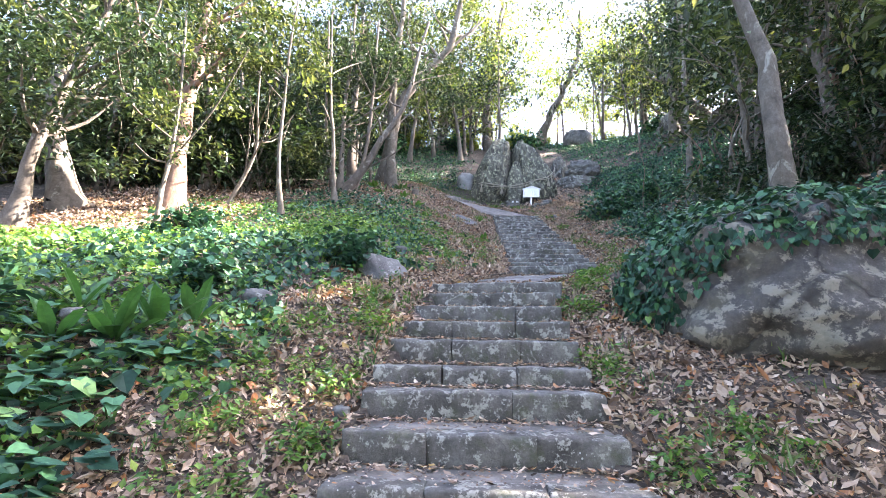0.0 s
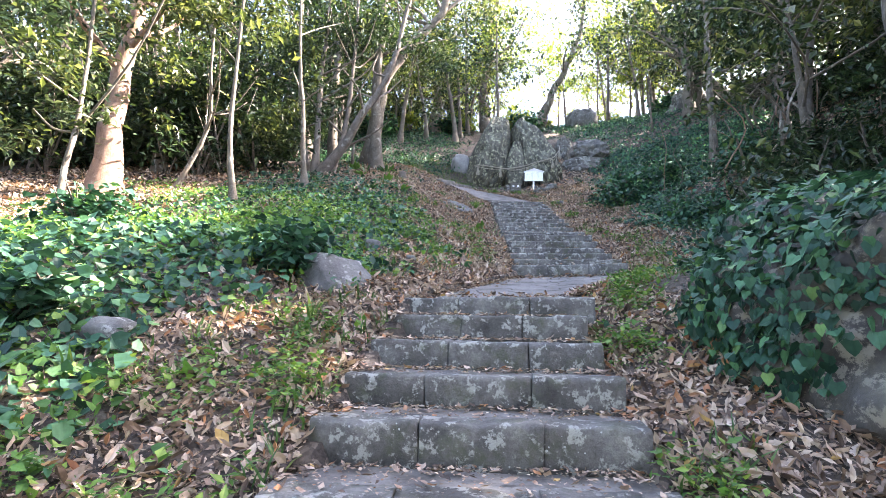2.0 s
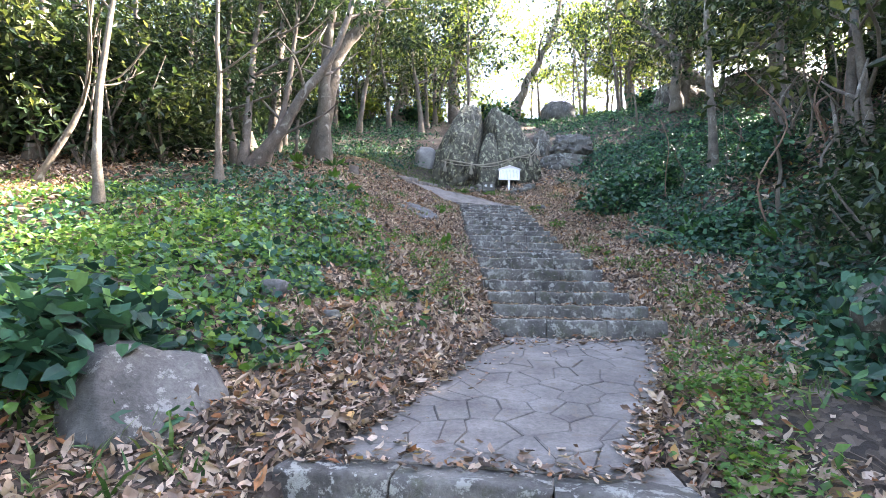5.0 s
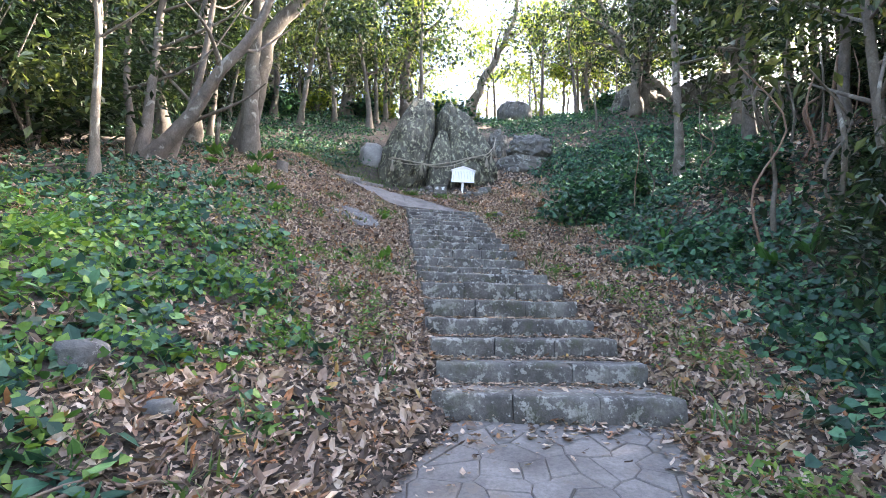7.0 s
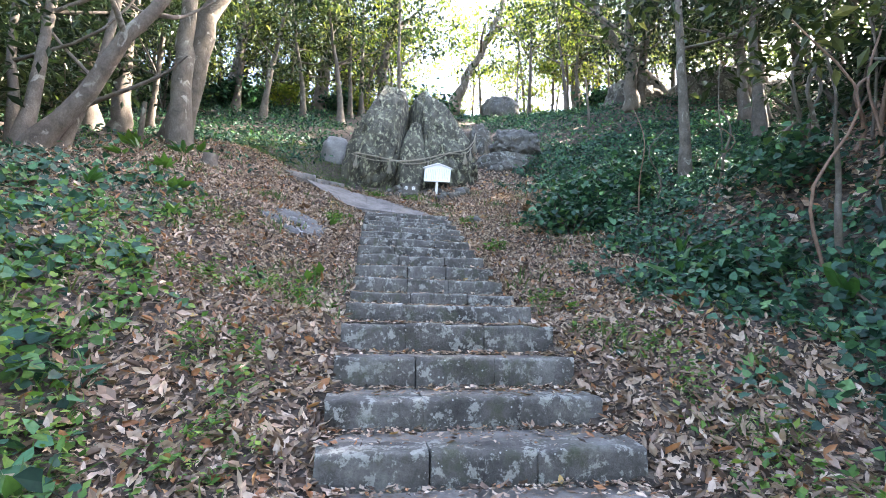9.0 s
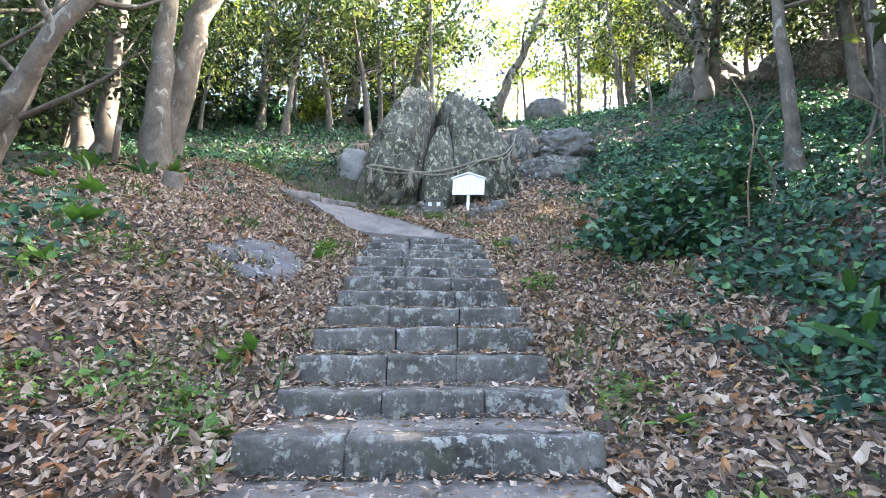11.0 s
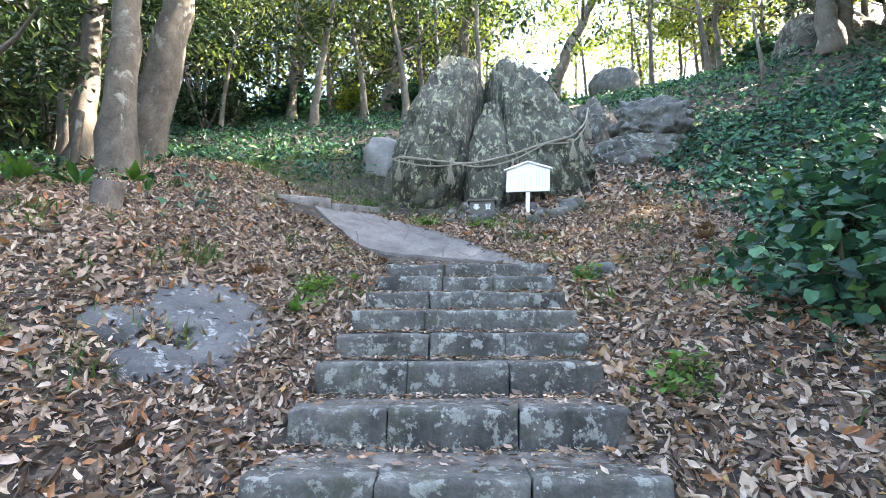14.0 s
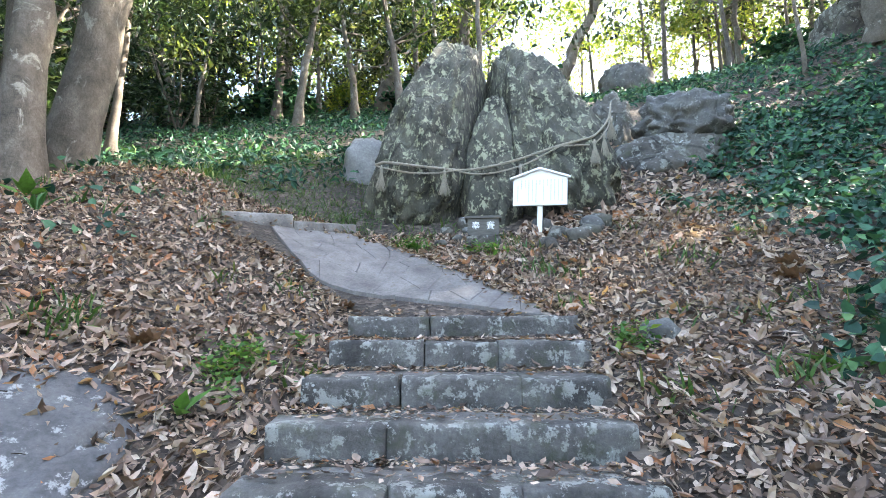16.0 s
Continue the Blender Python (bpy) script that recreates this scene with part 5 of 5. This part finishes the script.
build_rope()
build_sign()
build_box()


def build_kerb():
    """The long low kerb above the path."""
    k = empty("stone_kerb", (0, 18.3, 6.1), "low grey stone kerb along the upper path", "kerb")
    a, b = Vector((-0.72, 17.85)), Vector((0.5, 18.85))
    d = b - a
    for i in range(2):
        p = a + d * (i / 2)
        q = a + d * ((i + 1) / 2)
        m = (p + q) / 2
        bm = kerb_block(d.length / 2 - 0.01, 0.16, 0.3, 400 + i)
        o = part("kerb_block", bm, TREAD, k)
        o.matrix_basis = Matrix.Translation((0, -18.3, -6.1)) @ pose(m.x, m.y, float(ground(m.x, m.y)) + 0.14, 0, -3, math.degrees(math.atan2(d.y, d.x)))


build_kerb()

# ---- plants and wood on the ground ----
STRAP = (np.array([(0, 0, 0), (0.07, 0.2, 0.02), (-0.07, 0.2, 0.02), (0.13, 0.5, 0.03), (0, 0.5, 0), (-0.13, 0.5, 0.03), (0.09, 0.8, 0.0), (0, 0.82, -0.03), (-0.09, 0.8, 0.0), (0, 1.0, -0.1)], float),
         np.array([(0, 1, 4), (0, 4, 2), (1, 3, 4), (2, 4, 5), (3, 6, 4), (4, 6, 7), (4, 7, 8), (4, 8, 5), (6, 9, 7), (7, 9, 8)]))
BIGLEAF = leaf_material("big_leaves", [(0.0, (0.02, 0.07, 0.025)), (0.6, (0.042, 0.12, 0.035)), (1.0, (0.11, 0.21, 0.04))], 0.32, 0.35, 0.5)
FERN_DEAD = leaf_material("withered_leaves", [(0.0, (0.07, 0.038, 0.022)), (0.6, (0.15, 0.085, 0.05)), (1.0, (0.26, 0.17, 0.11))], 0.7, 0.2, 0.3)


def leafy_plant(name, label, x, y, size, count, seed, mat, shape=STRAP, upright=0.72, group=""):
    """A clump of long leaves rising from one root."""
    r = np.random.default_rng(seed + 900)
    root = empty(name, (x, y, float(ground(x, y))), label, "plant", group)
    for k in range(count):
        a = np.array([r.uniform(0, 6.283)])
        ob = leaves("leaf", shape, np.array([[math.sin(-a[0]) * 0.02, math.cos(a[0]) * 0.02, 0.0]]), np.array([size * r.uniform(0.7, 1.15)]), turns(a, np.array([r.normal(upright, 0.25)]), np.array([r.normal(0, 0.3)])), mat, root)
    return root


def build_plants():
    for k, (x, y, s, n) in enumerate(((-2.9, 3.25, 0.5, 8), (-2.75, 3.55, 0.55, 9), (-3.25, 3.05, 0.5, 8), (-2.6, 3.9, 0.45, 7), (-3.5, 3.6, 0.5, 8),
                                      (5.3, 13.0, 0.45, 7), (4.95, 12.5, 0.4, 6), (5.4, 10.8, 0.45, 7), (5.75, 10.6, 0.45, 7), (4.75, 12.1, 0.5, 7), (6.2, 10.4, 0.4, 6), (3.3, 7.3, 0.4, 6), (-2.3, 16.4, 0.32, 8), (-2.9, 16.1, 0.3, 8), (-1.9, 16.9, 0.26, 7), (-2.2, 13.3, 0.3, 7), (-2.4, 22.0, 0.4, 6))):
        leafy_plant("broadleaf_plant", "clump of long glossy bright green leaves", x, y, s, n, k, BIGLEAF, group="broad-leaved plants")
    for k, (x, y, s, n) in enumerate(((0.62, 12.95, 0.22, 12), (0.5, 12.75, 0.2, 9), (-1.5, 13.9, 0.3, 9), (-1.2, 13.2, 0.25, 9), (0.7, 11.9, 0.2, 10), (0.42, 11.85, 0.2, 9), (-2.8, 15.3, 0.3, 10), (-2.0, 14.9, 0.3, 10), (0.48, 15.4, 0.2, 8),
                                      (0.77, 16.35, 0.14, 8), (1.3, 18.42, 0.16, 9), (2.15, 18.1, 0.15, 8), (3.95, 15.7, 0.22, 8), (-2.75, 10.3, 0.35, 8), (-1.6, 4.4, 0.14, 7), (1.4, 2.85, 0.14, 8), (-0.95, 3.4, 0.13, 8), (2.1, 2.45, 0.16, 6), (3.2, 11.9, 0.16, 8), (-3.4, 16.8, 0.35, 10), (-2.3, 17.2, 0.3, 9))):
        leafy_plant("seedling", "small fresh green plant among dead leaves", x, y, s, n, 40 + k, HERB, LEAF_POINTED, 0.45, "green seedlings")
    for k, (x, y, s) in enumerate(((4.2, 11.4, 0.13), (4.28, 11.5, 0.12), (4.45, 16.95, 0.14), (4.55, 17.1, 0.12), (0.0, 15.75, 0.11), (0.9, 16.95, 0.08))):
        leafy_plant("withered_branch", "withered branch with brown curled leaves", x, y, s, 30, 80 + k, FERN_DEAD, LEAF_CURLED, 0.5, "withered branches")


def stick(label, a, b, radius, seed, lift=0.03):
    r = np.random.default_rng(seed)
    t = np.linspace(0, 1, 9)[:, None]
    p = np.array([*a, 0.0]) * (1 - t) + np.array([*b, 0.0]) * t
    p[:, :2] += r.normal(0, 0.02, (9, 2))
    p[:, 2] = ground(p[:, 0], p[:, 1]) + lift + radius
    v, f = tube(p, np.linspace(radius, radius * 0.4, 9), 6, 0.08, seed)
    tagged(array_mesh("stick", v, f, TWIG, smooth=True), label, "stick", "fallen sticks")


def build_wood():
    stick("long thin dead stick lying on the leaves", (4.15, 13.5), (4.05, 12.25), 0.012, 1)
    stick("dead twig lying across the path's edge", (2.05, 17.35), (2.75, 17.4), 0.01, 2)
    stick("bare dead branch lying on dead leaves", (-0.85, 7.33), (-0.3, 7.5), 0.016, 3)
    stick("bare dead branch lying on dead leaves", (-1.0, 7.2), (-0.55, 7.55), 0.012, 4)
    stick("dead branch lying at the thicket's edge", (-4.6, 14.3), (-2.9, 14.6), 0.03, 5)
    stick("dead branch lying at the thicket's edge", (-5.6, 13.2), (-4.2, 13.6), 0.035, 6)
    stick("dead stick lying on the leaf litter", (3.3, 15.2), (4.0, 15.0), 0.014, 7)
    r = random.Random(12)
    for k in range(40):
        x, y, a, l = r.uniform(-3.5, 5), r.uniform(5, 18), r.uniform(0, 3.14), r.uniform(0.2, 0.6)
        if (left_edge(y) - 0.6 < x < right_edge(y) + 0.4):
            continue
        stick("thin dead twig on the leaf litter", (x, y), (x + math.cos(a) * l, y + math.sin(a) * l), 0.005, 20 + k, 0.015)
    # pale crooked stems on the bare bank
    q = np.random.default_rng(31)
    for k in range(30):
        y = q.uniform(8.2, 15.5)
        x = float(right_edge(y)) + q.uniform(2.8, 6.5)
        z, h, a = float(ground(x, y)), q.uniform(0.8, 2.6), q.uniform(-0.9, 0.9)
        line = curve_points([(x, y, z - 0.1), (x + a * 0.25, y - 0.1, z + h * 0.3), (x - a * 0.2, y - q.uniform(0, 0.4), z + h * 0.65), (x + a * 0.5, y - q.uniform(0, 0.3), z + h)], 12)
        rad = q.uniform(0.012, 0.045)
        v, f = tube(line, np.linspace(rad, rad * 0.5, 12), 7, 0.08, k)
        tagged(array_mesh("bare_stem", v, f, BARK_PALE if k % 3 else BARK_BROWN, smooth=True), "crooked bare brown stem on the shaded bank", "stem", "bare stems on the bank")
    for k in range(60):
        y = q.uniform(7.8, 15.5)
        x = float(right_edge(y)) + q.uniform(2.4, 6.0)
        a, l = q.uniform(0, 6.28), q.uniform(0.4, 1.3)
        stick("dead branch lying on the shaded bank", (x, y), (x + math.cos(a) * l, y + math.sin(a) * l), q.uniform(0.006, 0.018), 200 + k, 0.04)
    # a rotten stump under ivy
    z = float(ground(-1.75, 6.5))
    p = np.array([(0, 0, -0.1), (0, 0, 0.05), (0.01, 0, 0.2), (0.02, 0, 0.36), (0.02, 0, 0.37)])
    v, f = tube(p + np.array([-1.75, 6.5, z]), [0.19, 0.16, 0.13, 0.12, 0.02], 12, 0.1, 5)
    tagged(array_mesh("tree_stump", v, f, BARK_DARK, smooth=True), "rotten dark tree stump hung with ivy", "stump")
    x, y = -1.75, 16.1
    z = float(ground(x, y))
    v, f = tube([(x, y, z - 0.1), (x, y, z + 0.06), (x + 0.02, y, z + 0.2), (x + 0.03, y - 0.01, z + 0.27), (x + 0.03, y - 0.01, z + 0.28)], [0.19, 0.15, 0.13, 0.125, 0.02], 14, 0.09, 8)
    tagged(array_mesh("tree_stump", v, f, BARK_DARK, smooth=True), "cut brown tree stump among green plants", "stump")
    x, y = -3.75, 17.9
    z = float(ground(x, y))
    v, f = tube([(x, y, z - 0.2), (x, y, z + 0.3), (x + 0.01, y, z + 0.7), (x + 0.02, y, z + 0.86), (x + 0.02, y, z + 0.87)], [0.06, 0.055, 0.05, 0.05, 0.01], 9, 0.07, 9)
    tagged(array_mesh("wooden_post", v, f, BARK_PALE, smooth=True), "short weathered grey wooden post beside the trees", "post")
    x, y = 8.8, 22.9
    z = float(ground(x, y))
    v, f = tube([(x, y, z - 0.2), (x + 0.02, y, z + 0.6), (x - 0.03, y, z + 1.2), (x - 0.06, y, z + 1.9)], [0.05, 0.045, 0.04, 0.03], 8, 0.06, 2)
    tagged(array_mesh("bare_stem", v, f, BARK_PALE, smooth=True), "thin bare sapling stem on the ivy slope", "sapling")


build_plants()
build_wood()
crazy_paving("landing", "landing of irregular grey crazy paving stones", LANDING, landing_height, 0.23, 4, gap=0.003, bed_drop=0.008)
crazy_paving("pavement", "sloping path of pale crazy paving bending uphill", PATH_UP, ramp_height, 0.3, 5, gap=0.0015, bed_drop=0.1)
